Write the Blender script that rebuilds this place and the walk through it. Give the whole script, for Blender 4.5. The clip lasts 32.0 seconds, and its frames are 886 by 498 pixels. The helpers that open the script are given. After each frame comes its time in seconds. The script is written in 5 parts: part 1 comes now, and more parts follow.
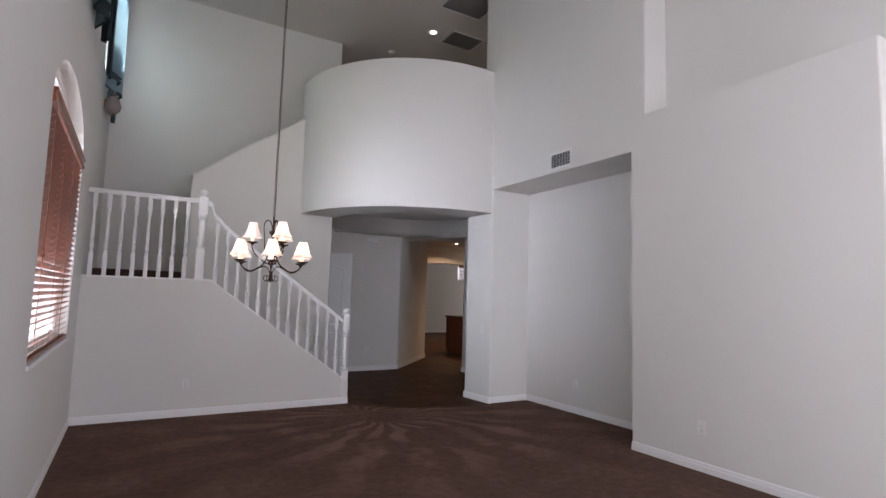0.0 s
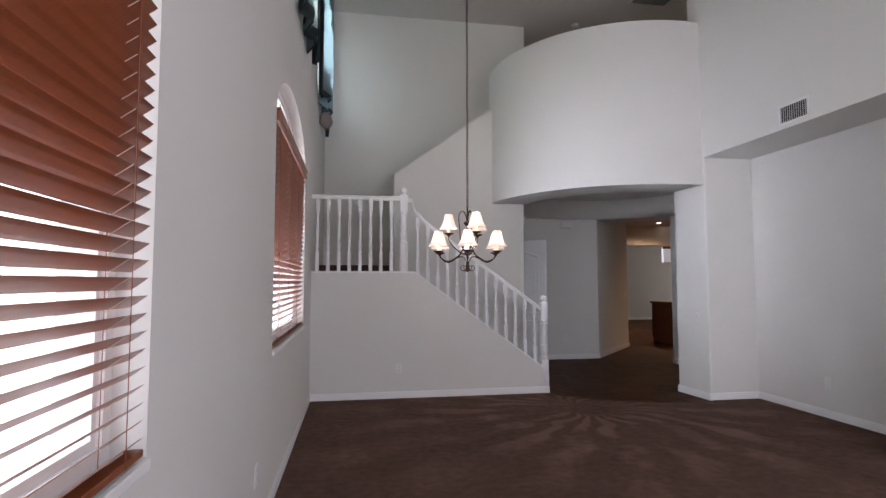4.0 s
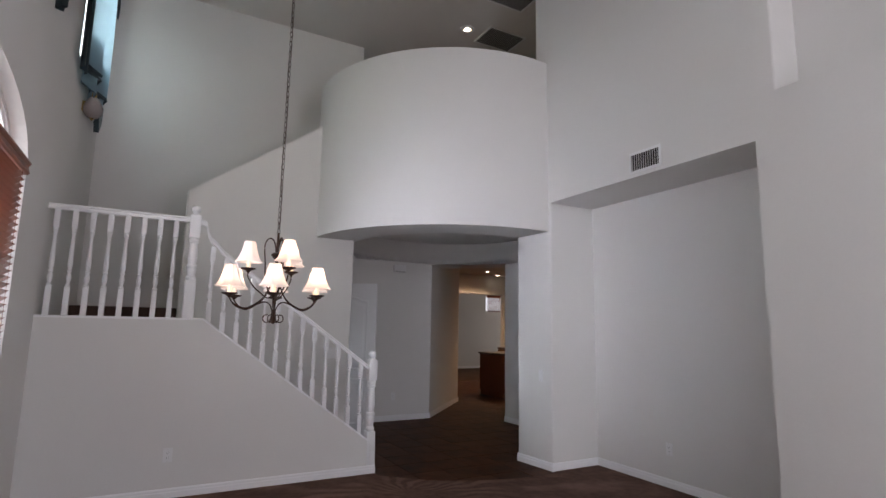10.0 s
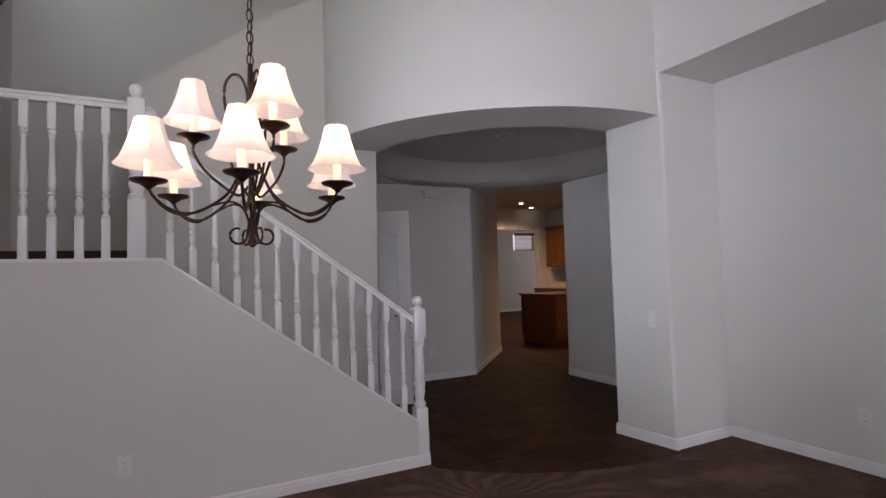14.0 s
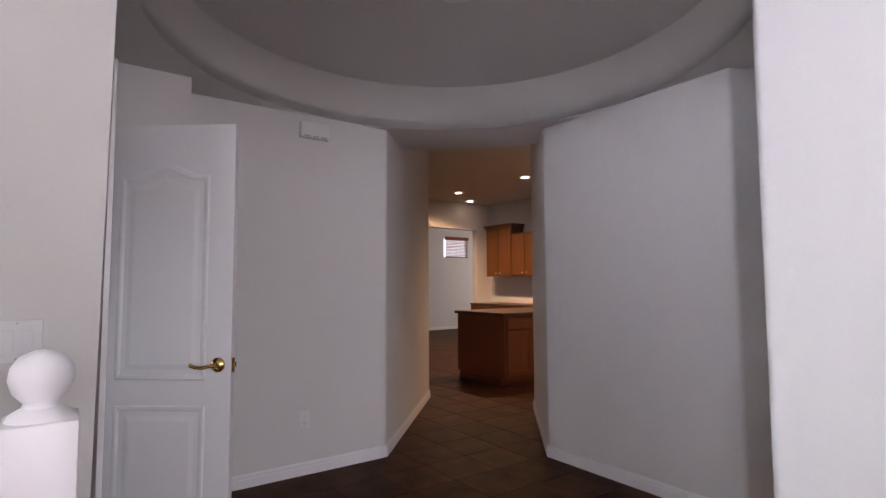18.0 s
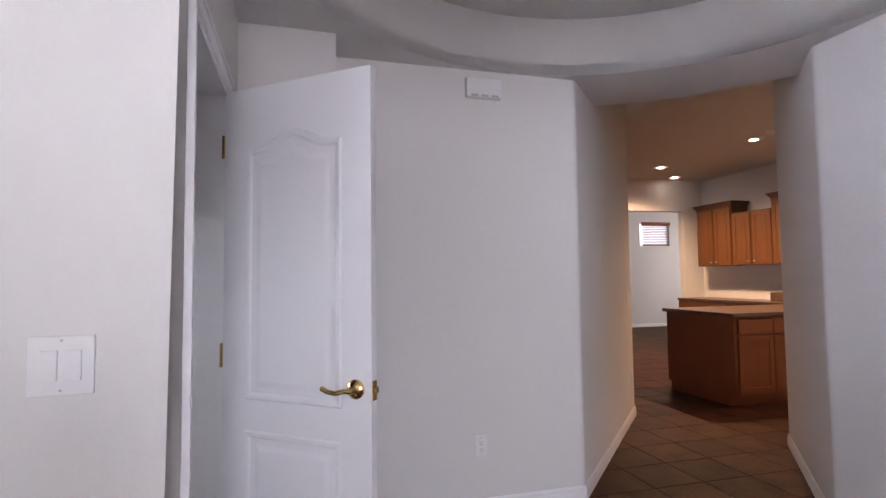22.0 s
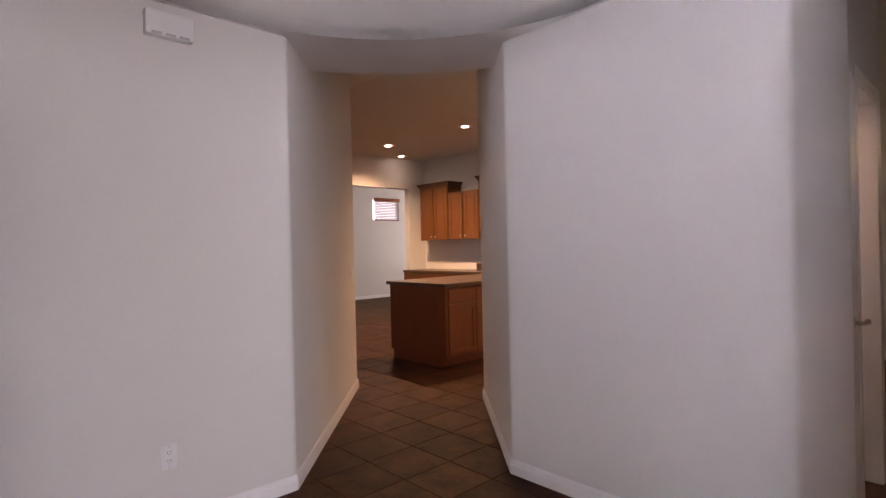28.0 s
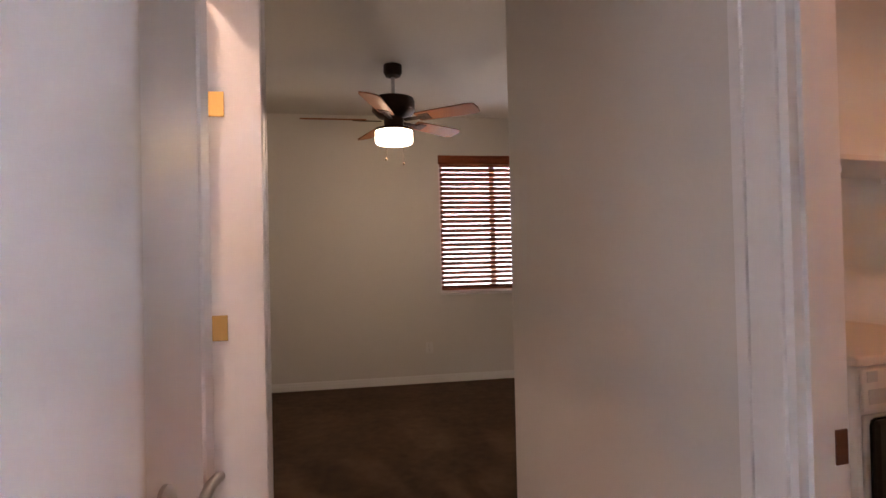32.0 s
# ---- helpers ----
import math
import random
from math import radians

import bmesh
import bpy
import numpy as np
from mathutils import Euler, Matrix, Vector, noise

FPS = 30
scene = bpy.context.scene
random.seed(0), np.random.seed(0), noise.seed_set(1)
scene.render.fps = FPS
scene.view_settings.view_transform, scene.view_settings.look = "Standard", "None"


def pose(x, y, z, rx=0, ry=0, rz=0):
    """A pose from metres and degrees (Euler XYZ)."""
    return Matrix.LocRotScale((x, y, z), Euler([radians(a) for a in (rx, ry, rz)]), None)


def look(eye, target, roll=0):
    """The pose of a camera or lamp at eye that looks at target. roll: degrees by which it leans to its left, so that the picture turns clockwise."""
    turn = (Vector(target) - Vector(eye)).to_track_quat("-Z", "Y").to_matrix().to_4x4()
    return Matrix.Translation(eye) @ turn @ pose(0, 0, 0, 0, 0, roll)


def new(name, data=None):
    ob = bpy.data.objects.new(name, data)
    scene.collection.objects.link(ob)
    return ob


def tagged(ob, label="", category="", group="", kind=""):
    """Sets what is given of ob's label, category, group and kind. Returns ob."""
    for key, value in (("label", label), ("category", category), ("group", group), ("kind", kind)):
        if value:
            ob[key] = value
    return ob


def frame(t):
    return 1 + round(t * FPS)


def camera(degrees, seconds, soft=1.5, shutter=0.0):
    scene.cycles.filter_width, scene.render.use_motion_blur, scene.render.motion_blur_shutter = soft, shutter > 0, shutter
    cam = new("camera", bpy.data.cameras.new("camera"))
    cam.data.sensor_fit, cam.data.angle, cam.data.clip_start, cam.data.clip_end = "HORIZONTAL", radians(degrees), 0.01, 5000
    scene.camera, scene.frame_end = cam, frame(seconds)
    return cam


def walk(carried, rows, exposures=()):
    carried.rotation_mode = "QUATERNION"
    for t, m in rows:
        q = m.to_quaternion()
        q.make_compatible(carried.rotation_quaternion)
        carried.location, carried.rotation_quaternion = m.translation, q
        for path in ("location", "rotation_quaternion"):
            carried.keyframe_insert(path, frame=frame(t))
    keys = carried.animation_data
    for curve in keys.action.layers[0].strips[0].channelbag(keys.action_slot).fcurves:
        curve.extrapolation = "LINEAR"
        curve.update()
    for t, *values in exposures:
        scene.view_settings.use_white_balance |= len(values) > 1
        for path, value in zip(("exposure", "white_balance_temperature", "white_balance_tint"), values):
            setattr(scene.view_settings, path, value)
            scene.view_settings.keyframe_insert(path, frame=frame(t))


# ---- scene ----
cam = camera(80.5, 32.0)
PATH = [
    (0, (-0.146, -0.556, 1.374), (0.863, 1.161, 1.558), 1.62),
    (0.5, (-0.170, -0.502, 1.381), (0.886, 1.181, 1.565), 2.42),
    (1, (-0.175, -0.462, 1.387), (0.858, 1.230, 1.578), 2.31),
    (1.5, (-0.170, -0.440, 1.390), (0.779, 1.300, 1.591), 1.55),
    (2, (-0.144, -0.436, 1.388), (0.623, 1.392, 1.595), 1.37),
    (2.5, (-0.111, -0.445, 1.383), (0.435, 1.464, 1.588), 0.46),
    (3, (-0.090, -0.454, 1.378), (0.323, 1.493, 1.553), 0.08),
    (3.5, (-0.107, -0.442, 1.378), (0.206, 1.528, 1.526), -0.26),
    (5.5, (-0.064, -0.069, 1.355), (0.436, 1.866, 1.416), 0.66),
    (6, (-0.012, 0.098, 1.347), (0.526, 2.024, 1.392), 0.46),
    (6.5, (0.034, 0.291, 1.366), (0.535, 2.218, 1.562), 2.52),
    (7, (0.066, 0.467, 1.392), (0.607, 2.379, 1.625), 4.47),
    (7.5, (0.099, 0.607, 1.426), (0.721, 2.491, 1.681), 2.94),
    (8, (0.141, 0.701, 1.471), (0.878, 2.534, 1.781), 2.62),
    (8.5, (0.176, 0.741, 1.521), (0.993, 2.505, 1.993), 1.34),
    (9, (0.196, 0.751, 1.540), (1.061, 2.468, 2.092), 3.14),
    (9.5, (0.214, 0.732, 1.508), (1.138, 2.469, 1.868), 1.60),
    (10, (0.234, 0.719, 1.463), (1.175, 2.459, 1.758), 1.04),
    (10.5, (0.256, 0.738, 1.423), (1.169, 2.498, 1.679), 0.96),
    (11, (0.270, 0.827, 1.394), (1.037, 2.661, 1.605), 1.34),
    (11.5, (0.266, 1.015, 1.373), (0.983, 2.875, 1.537), 1.46),
    (12, (0.288, 1.258, 1.367), (1.017, 3.117, 1.479), 0.15),
    (12.5, (0.353, 1.526, 1.372), (1.083, 3.382, 1.510), -0.40),
    (13, (0.438, 1.799, 1.376), (1.162, 3.656, 1.552), 0.37),
    (13.5, (0.530, 2.112, 1.371), (1.310, 3.948, 1.518), 0.47),
    (14, (0.662, 2.437, 1.364), (1.580, 4.212, 1.457), -1.68),
    (14.5, (0.845, 2.764, 1.367), (1.827, 4.505, 1.461), -1.44),
    (15, (1.055, 3.097, 1.367), (2.059, 4.823, 1.483), -1.94),
    (15.5, (1.280, 3.419, 1.362), (2.382, 5.083, 1.476), -2.22),
    (17.5, (2.073, 4.669, 1.295), (3.196, 6.319, 1.428), 0.45),
    (18, (2.269, 4.998, 1.294), (3.428, 6.622, 1.429), -0.27),
    (18.5, (2.451, 5.305, 1.306), (3.682, 6.876, 1.438), -0.21),
    (19, (2.591, 5.541, 1.318), (3.862, 7.078, 1.468), -0.21),
    (19.5, (2.666, 5.629, 1.330), (3.913, 7.185, 1.487), -0.34),
    (20, (2.700, 5.646, 1.333), (3.974, 7.178, 1.510), 0.55),
    (20.5, (2.699, 5.660, 1.325), (3.881, 7.264, 1.503), -0.39),
    (21, (2.678, 5.681, 1.317), (3.672, 7.409, 1.476), -0.10),
    (21.5, (2.651, 5.709, 1.311), (3.379, 7.566, 1.461), -0.86),
    (22, (2.641, 5.732, 1.308), (3.171, 7.658, 1.418), -0.66),
    (22.5, (2.672, 5.729, 1.307), (3.340, 7.612, 1.387), -1.31),
    (23, (2.714, 5.708, 1.304), (3.663, 7.467, 1.364), -1.88),
    (23.5, (2.739, 5.693, 1.295), (3.787, 7.396, 1.338), -2.47),
    (24, (2.751, 5.691, 1.289), (3.818, 7.382, 1.326), -2.79),
    (24.5, (2.755, 5.693, 1.287), (3.828, 7.381, 1.316), -3.06),
    (26.5, (2.779, 5.706, 1.302), (3.897, 7.365, 1.305), -2.53),
    (27, (2.801, 5.727, 1.322), (4.052, 7.287, 1.329), -1.96),
    (27.5, (2.834, 5.774, 1.322), (4.122, 7.304, 1.339), -1.53),
    (28, (2.900, 5.854, 1.326), (4.266, 7.315, 1.318), -1.32),
    (28.5, (3.018, 5.940, 1.292), (4.618, 7.138, 1.294), -1.1),
    (29, (3.267, 5.979, 1.246), (5.067, 6.848, 1.294), -0.9),
    (29.5, (3.541, 6.014, 1.246), (5.461, 6.571, 1.297), -0.9),
    (30, (3.789, 6.116, 1.244), (5.770, 6.384, 1.308), -0.7),
    (30.5, (4.042, 6.147, 1.268), (6.042, 6.178, 1.302), -2.8),
    (31, (4.359, 6.134, 1.264), (6.354, 5.993, 1.314), -1.3),
    (31.5, (4.649, 6.141, 1.278), (6.616, 5.779, 1.312), -1.1),
    (32, (4.939, 6.042, 1.287), (6.912, 5.713, 1.310), -1.3),
]
walk(cam, [(t, look(eye, target, roll)) for t, eye, target, roll in PATH], [(0, 0.2, 6600, 18), (3.5, 0.14, 6650, 18), (6, 0.12, 6650, 18), (8, -0.14, 6650, 18), (10, 0.0, 6650, 18), (13, 0.0, 6680, 19), (15.2, -0.28, 6680, 22), (18, 0.84, 6800, 26), (19, 1.28, 7200, 28), (20, 1.38, 7150, 28), (21, 1.45, 6800, 26), (22, 1.5, 6450, 24), (23, 1.14, 6800, 26), (24, 1.0, 6900, 27), (27, 1.4, 7050, 28), (28, 1.42, 7100, 29), (29, 1.7, 6800, 26), (30, 1.8, 6850, 25), (31, 2.04, 6800, 26), (32, 2.75, 6700, 26)])

# ---- world and light ----
world = bpy.data.worlds.new("world")
scene.world = world
world.use_nodes = True
wn = world.node_tree.nodes
sky = wn.new("ShaderNodeTexSky")
sky.sky_type, sky.sun_disc, sky.sun_elevation, sky.sun_rotation = "NISHITA", False, radians(55), radians(200)
world.node_tree.links.new(sky.outputs[0], wn["Background"].inputs[0])
wn["Background"].inputs[1].default_value = 0.12


def area(name, m, w, h, power, color=(1, 1, 1), spread=180):
    data = bpy.data.lights.new(name, "AREA")
    data.shape, data.size, data.size_y, data.energy, data.color = "RECTANGLE", w, h, power, color
    data.spread = radians(spread)
    ob = new(name, data)
    ob.matrix_world = m
    return ob


def bulb(name, place, power, color, radius=0.03):
    data = bpy.data.lights.new(name, "POINT")
    data.energy, data.color, data.shadow_soft_size = power, color, radius
    ob = new(name, data)
    ob.location = place
    return ob


def spot(name, place, power, color, angle=130):
    data = bpy.data.lights.new(name, "SPOT")
    data.energy, data.color, data.spot_size, data.spot_blend, data.shadow_soft_size = power, color, radians(angle), 0.8 if angle < 170 else 0.15, 0.05
    ob = new(name, data)
    ob.location = place
    return ob


DAY, WARM, AMBER = (0.76, 0.85, 1.0), (1.0, 0.78, 0.55), (1.0, 0.65, 0.36)
area("daylight_window", look((-0.95, 4.03, 1.9), (5.25, 6.75, 1.5)), 2.2, 2.2, 30, DAY, 60)
area("daylight_window", look((-0.95, 0.03, 1.9), (1, 0.03, 1.7)), 2.2, 2.2, 4, DAY)
area("daylight_upper_window", look((-0.95, 4.1, 4.7), (1, 4.1, 4.5)), 1.9, 1.6, 124, (0.985, 1.0, 0.76))
area("daylight_upper_window", look((-0.95, 6.95, 4.7), (1, 6.95, 4.5)), 1.5, 1.6, 66, (0.80, 1.0, 0.94))
# rear fill: no window is known here, added to light stairs and balcony
area("rear_fill_light", look((2.3, -3.1, 2.1), (0.2, 4.5, 3.0)), 1.8, 3.4, 128, (0.90, 0.92, 1.0))
# assumed window under the stair, narrowed and aimed through the doorway at the pier
area("added_daylight_under_stair", look((1.66, 8.46, 1.50), (4.12, 5.78, 1.35)), 0.45, 0.95, 4.0, (0.74, 0.93, 1.0), 48)
area("daylight_bedroom_window", look((10.45, 4.65, 1.63), (8, 4.65, 1.6)), 1.1, 1.4, 1.7, (1.0, 0.97, 0.86))
# added fill by the far room's closed side wall, brightens its visible wall
area("fill_light_far_room", look((13.4, 15.5, 1.7), (10, 15.5, 1.5)), 2.2, 1.8, 20, (1.0, 0.93, 0.85))

# ---- materials ----


def mat(name, base, rough=0.6, metal=0.0, second=None, scale=6.0, fine=120.0, bump=0.15, amount=0.5, stretch=(1, 1, 1), spec=0.5, coat=0.0):
    m = bpy.data.materials.new(name)
    m.use_nodes = True
    t = m.node_tree
    n, l = t.nodes, t.links
    p = n["Principled BSDF"]
    p.inputs["Roughness"].default_value, p.inputs["Metallic"].default_value = rough, metal
    p.inputs["Specular IOR Level"].default_value = spec
    p.inputs["Coat Weight"].default_value = coat
    co = n.new("ShaderNodeTexCoord")
    mp = n.new("ShaderNodeMapping")
    mp.inputs["Scale"].default_value = stretch
    l.new(co.outputs["Object"], mp.inputs["Vector"])
    big = n.new("ShaderNodeTexNoise")
    big.inputs["Scale"].default_value, big.inputs["Detail"].default_value = scale, 5
    small = n.new("ShaderNodeTexNoise")
    small.inputs["Scale"].default_value, small.inputs["Detail"].default_value = fine, 4
    for x in (big, small):
        l.new(mp.outputs[0], x.inputs["Vector"])
    mix = n.new("ShaderNodeMix")
    mix.data_type = "RGBA"
    mix.inputs["A"].default_value = (*base, 1)
    mix.inputs["B"].default_value = (*(second or [c * 0.82 for c in base]), 1)
    ramp = n.new("ShaderNodeMapRange")
    ramp.inputs["From Min"].default_value, ramp.inputs["From Max"].default_value = 0.35, 0.7
    ramp.inputs["To Max"].default_value = amount
    add = n.new("ShaderNodeMath")
    add.operation = "MULTIPLY_ADD"
    add.inputs[1].default_value = 0.35
    l.new(small.outputs["Fac"], add.inputs[0])
    half = n.new("ShaderNodeMath")
    half.operation = "MULTIPLY"
    half.inputs[1].default_value = 0.68
    l.new(big.outputs["Fac"], half.inputs[0])
    l.new(half.outputs[0], add.inputs[2])
    l.new(add.outputs[0], ramp.inputs["Value"])
    l.new(ramp.outputs[0], mix.inputs["Factor"])
    l.new(mix.outputs["Result"], p.inputs["Base Color"])
    if bump:
        b = n.new("ShaderNodeBump")
        b.inputs["Strength"].default_value, b.inputs["Distance"].default_value = bump, 0.004
        l.new(small.outputs["Fac"], b.inputs["Height"])
        l.new(b.outputs[0], p.inputs["Normal"])
    return m


def glow(name, color, strength, base=(0.8, 0.8, 0.8)):
    m = bpy.data.materials.new(name)
    m.use_nodes = True
    p = m.node_tree.nodes["Principled BSDF"]
    p.inputs["Base Color"].default_value = (*base, 1)
    p.inputs["Emission Color"].default_value, p.inputs["Emission Strength"].default_value = (*color, 1), strength
    return m


def glass(name):
    m = bpy.data.materials.new(name)
    m.use_nodes = True
    p = m.node_tree.nodes["Principled BSDF"]
    p.inputs["Transmission Weight"].default_value, p.inputs["Roughness"].default_value, p.inputs["IOR"].default_value = 1.0, 0.02, 1.1
    return m


PLASTER = mat("painted_plaster", (0.74, 0.73, 0.71), 0.75, second=(0.70, 0.69, 0.67), scale=1.2, fine=60, bump=0.2, amount=0.6, spec=0.3)
CEIL = mat("ceiling_paint", (0.70, 0.68, 0.65), 0.85, second=(0.66, 0.64, 0.61), scale=1.5, fine=40, bump=0.2, amount=0.6, spec=0.2)
TRIM = mat("white_gloss_paint", (0.86, 0.86, 0.87), 0.35, second=(0.81, 0.81, 0.81), scale=4, fine=60, bump=0.03, amount=0.5)
DOORPAINT = mat("white_door_paint", (0.80, 0.81, 0.82), 0.4, second=(0.76, 0.77, 0.78), scale=2, fine=300, bump=0.05, amount=0.5, stretch=(1, 1, 0.08))
CARPET = mat("brown_carpet", (0.170, 0.100, 0.077), 0.95, second=(0.105, 0.061, 0.048), scale=2.2, fine=380, bump=0.9, amount=0.7, spec=0.1)
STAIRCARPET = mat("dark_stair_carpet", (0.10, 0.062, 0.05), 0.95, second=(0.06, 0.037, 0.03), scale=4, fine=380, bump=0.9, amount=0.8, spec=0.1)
BEDCARPET = mat("tan_carpet", (0.125, 0.083, 0.058), 0.95, second=(0.078, 0.053, 0.039), scale=3, fine=380, bump=0.9, amount=0.8, spec=0.1)
TILE = mat("brown_slate_tile", (0.088, 0.036, 0.017), 0.5, second=(0.028, 0.012, 0.007), scale=5, fine=34, bump=0.12, amount=1.0, spec=0.06)
tn = TILE.node_tree
info, shift = tn.nodes.new("ShaderNodeObjectInfo"), tn.nodes.new("ShaderNodeVectorMath")
mapping = [x for x in tn.nodes if x.type == "MAPPING"][0]
shift.operation = "MULTIPLY"
shift.inputs[1].default_value = (37.0, 23.0, 11.0)
tn.links.new(info.outputs["Random"], shift.inputs[0])
tn.links.new(shift.outputs[0], mapping.inputs["Location"])
hue = tn.nodes.new("ShaderNodeHueSaturation")
rnd = tn.nodes.new("ShaderNodeMapRange")
rnd.inputs["To Min"].default_value, rnd.inputs["To Max"].default_value = 0.78, 1.22
tn.links.new(info.outputs["Random"], rnd.inputs["Value"])
tn.links.new(rnd.outputs[0], hue.inputs["Value"])
bsdf = tn.nodes["Principled BSDF"]
tn.links.new(bsdf.inputs["Base Color"].links[0].from_socket, hue.inputs["Color"])
tn.links.new(hue.outputs[0], bsdf.inputs["Base Color"])


def vacuum_tracks(m, centre, strength):
    """Pile brushed in curved strokes that fan out from a point."""
    t = m.node_tree
    n, l = t.nodes, t.links
    co, sep = n.new("ShaderNodeTexCoord"), n.new("ShaderNodeSeparateXYZ")
    sub = n.new("ShaderNodeVectorMath")
    sub.operation = "SUBTRACT"
    sub.inputs[1].default_value = (*centre, 0)
    wob = n.new("ShaderNodeTexNoise")
    wob.inputs["Scale"].default_value = 1.5
    mixv = n.new("ShaderNodeVectorMath")
    mixv.operation = "MULTIPLY_ADD"
    mixv.inputs[1].default_value = (0.55, 0.55, 0)
    l.new(co.outputs["Object"], wob.inputs["Vector"])
    l.new(wob.outputs["Color"], mixv.inputs[0])
    l.new(co.outputs["Object"], mixv.inputs[2])
    l.new(mixv.outputs[0], sub.inputs[0])
    l.new(sub.outputs[0], sep.inputs[0])
    at = n.new("ShaderNodeMath")
    at.operation = "ARCTAN2"
    l.new(sep.outputs[1], at.inputs[0])
    l.new(sep.outputs[0], at.inputs[1])
    ln = n.new("ShaderNodeVectorMath")
    ln.operation = "LENGTH"
    l.new(sub.outputs[0], ln.inputs[0])
    ph = n.new("ShaderNodeMath")
    ph.operation = "MULTIPLY_ADD"
    ph.inputs[1].default_value = 22.0
    l.new(at.outputs[0], ph.inputs[0])
    k = n.new("ShaderNodeMath")
    k.operation = "MULTIPLY"
    k.inputs[1].default_value = 1.6
    l.new(ln.outputs["Value"], k.inputs[0])
    l.new(k.outputs[0], ph.inputs[2])
    si = n.new("ShaderNodeMath")
    si.operation = "SINE"
    l.new(ph.outputs[0], si.inputs[0])
    patch = n.new("ShaderNodeTexNoise")
    patch.inputs["Scale"].default_value, patch.inputs["Detail"].default_value = 1.7, 3
    l.new(co.outputs["Object"], patch.inputs["Vector"])
    amp = n.new("ShaderNodeMapRange")
    amp.inputs["From Min"].default_value, amp.inputs["From Max"].default_value = 0.42, 0.58
    amp.inputs["To Min"].default_value, amp.inputs["To Max"].default_value = 0.1, 1.0
    l.new(patch.outputs["Fac"], amp.inputs["Value"])
    edge = n.new("ShaderNodeMath")
    edge.operation, edge.use_clamp = "MULTIPLY_ADD", True
    edge.inputs[1].default_value, edge.inputs[2].default_value = 0.9, 0.5
    l.new(si.outputs[0], edge.inputs[0])
    mul = n.new("ShaderNodeMath")
    mul.operation = "MULTIPLY"
    l.new(edge.outputs[0], mul.inputs[0])
    l.new(amp.outputs[0], mul.inputs[1])
    brush = n.new("ShaderNodeTexNoise")
    brush.inputs["Scale"].default_value, brush.inputs["Detail"].default_value = 14, 4
    l.new(co.outputs["Object"], brush.inputs["Vector"])
    both = n.new("ShaderNodeMath")
    both.operation = "MULTIPLY_ADD"
    both.inputs[1].default_value = 1.3
    l.new(brush.outputs["Fac"], both.inputs[0])
    reach = n.new("ShaderNodeMapRange")
    reach.inputs["From Min"].default_value, reach.inputs["From Max"].default_value = 1.5, 2.4
    reach.inputs["To Min"].default_value, reach.inputs["To Max"].default_value = 1.0, 0.3
    l.new(ln.outputs["Value"], reach.inputs["Value"])
    fan = n.new("ShaderNodeMath")
    fan.operation = "MULTIPLY"
    l.new(mul.outputs[0], fan.inputs[0])
    l.new(reach.outputs[0], fan.inputs[1])
    l.new(fan.outputs[0], both.inputs[2])
    mr = n.new("ShaderNodeMapRange")
    mr.inputs["From Min"].default_value, mr.inputs["From Max"].default_value = 0.4, 1.6
    mr.inputs["To Min"].default_value, mr.inputs["To Max"].default_value = 1 - strength, 1 + strength
    l.new(both.outputs[0], mr.inputs["Value"])
    hs = n.new("ShaderNodeHueSaturation")
    p = n["Principled BSDF"]
    l.new(p.inputs["Base Color"].links[0].from_socket, hs.inputs["Color"])
    l.new(mr.outputs[0], hs.inputs["Value"])
    l.new(hs.outputs[0], p.inputs["Base Color"])


vacuum_tracks(CARPET, (2.65, 5.4), 0.36)
vacuum_tracks(BEDCARPET, (7.0, 5.5), 0.32)
VINYL = mat("brown_vinyl", (0.09, 0.045, 0.028), 0.5, fine=90)
GROUT = mat("dark_grout", (0.030, 0.015, 0.010), 0.9, fine=200, bump=0.3)
BLIND = mat("cherry_wood_slat", (0.29, 0.086, 0.036), 0.28, second=(0.17, 0.047, 0.020), scale=8, fine=90, bump=0.05, stretch=(8, 0.4, 8))
CABWOOD = mat("honey_maple", (0.17, 0.066, 0.021), 0.4, second=(0.09, 0.033, 0.011), scale=5, fine=70, bump=0.05, stretch=(4, 4, 0.35), coat=0.2)
# darker copy of CABWOOD: shade of door gaps and crown put into the colour
CABSHADE = mat("shaded_maple", (0.095, 0.033, 0.011), 0.42, second=(0.055, 0.019, 0.007), scale=5, fine=70, bump=0.05, stretch=(4, 4, 0.35), coat=0.2)
ISLAND = mat("island_maple", (0.22, 0.066, 0.025), 0.45, second=(0.15, 0.044, 0.017), scale=4, fine=70, bump=0.05, stretch=(4, 4, 0.35))
COUNTER = mat("brown_laminate", (0.13, 0.08, 0.052), 0.3, second=(0.06, 0.036, 0.025), scale=60, fine=300, bump=0.02, amount=1.0)
BRONZE = mat("oiled_bronze", (0.030, 0.020, 0.016), 0.4, 0.8, second=(0.10, 0.045, 0.025), scale=18, fine=120, bump=0.1)
BRASS = mat("polished_brass", (0.62, 0.43, 0.17), 0.2, 1.0, fine=60, bump=0.01)
COPPER = mat("dark_copper", (0.22, 0.10, 0.06), 0.35, 1.0, fine=60, bump=0.02)
STEEL = mat("brushed_steel", (0.55, 0.54, 0.52), 0.3, 1.0, fine=80, bump=0.03)
PLASTIC = mat("white_plastic", (0.80, 0.80, 0.80), 0.35, fine=50, bump=0.0, amount=0.2)
DARK = mat("dark_gap", (0.015, 0.014, 0.013), 0.8, fine=50, bump=0.0)
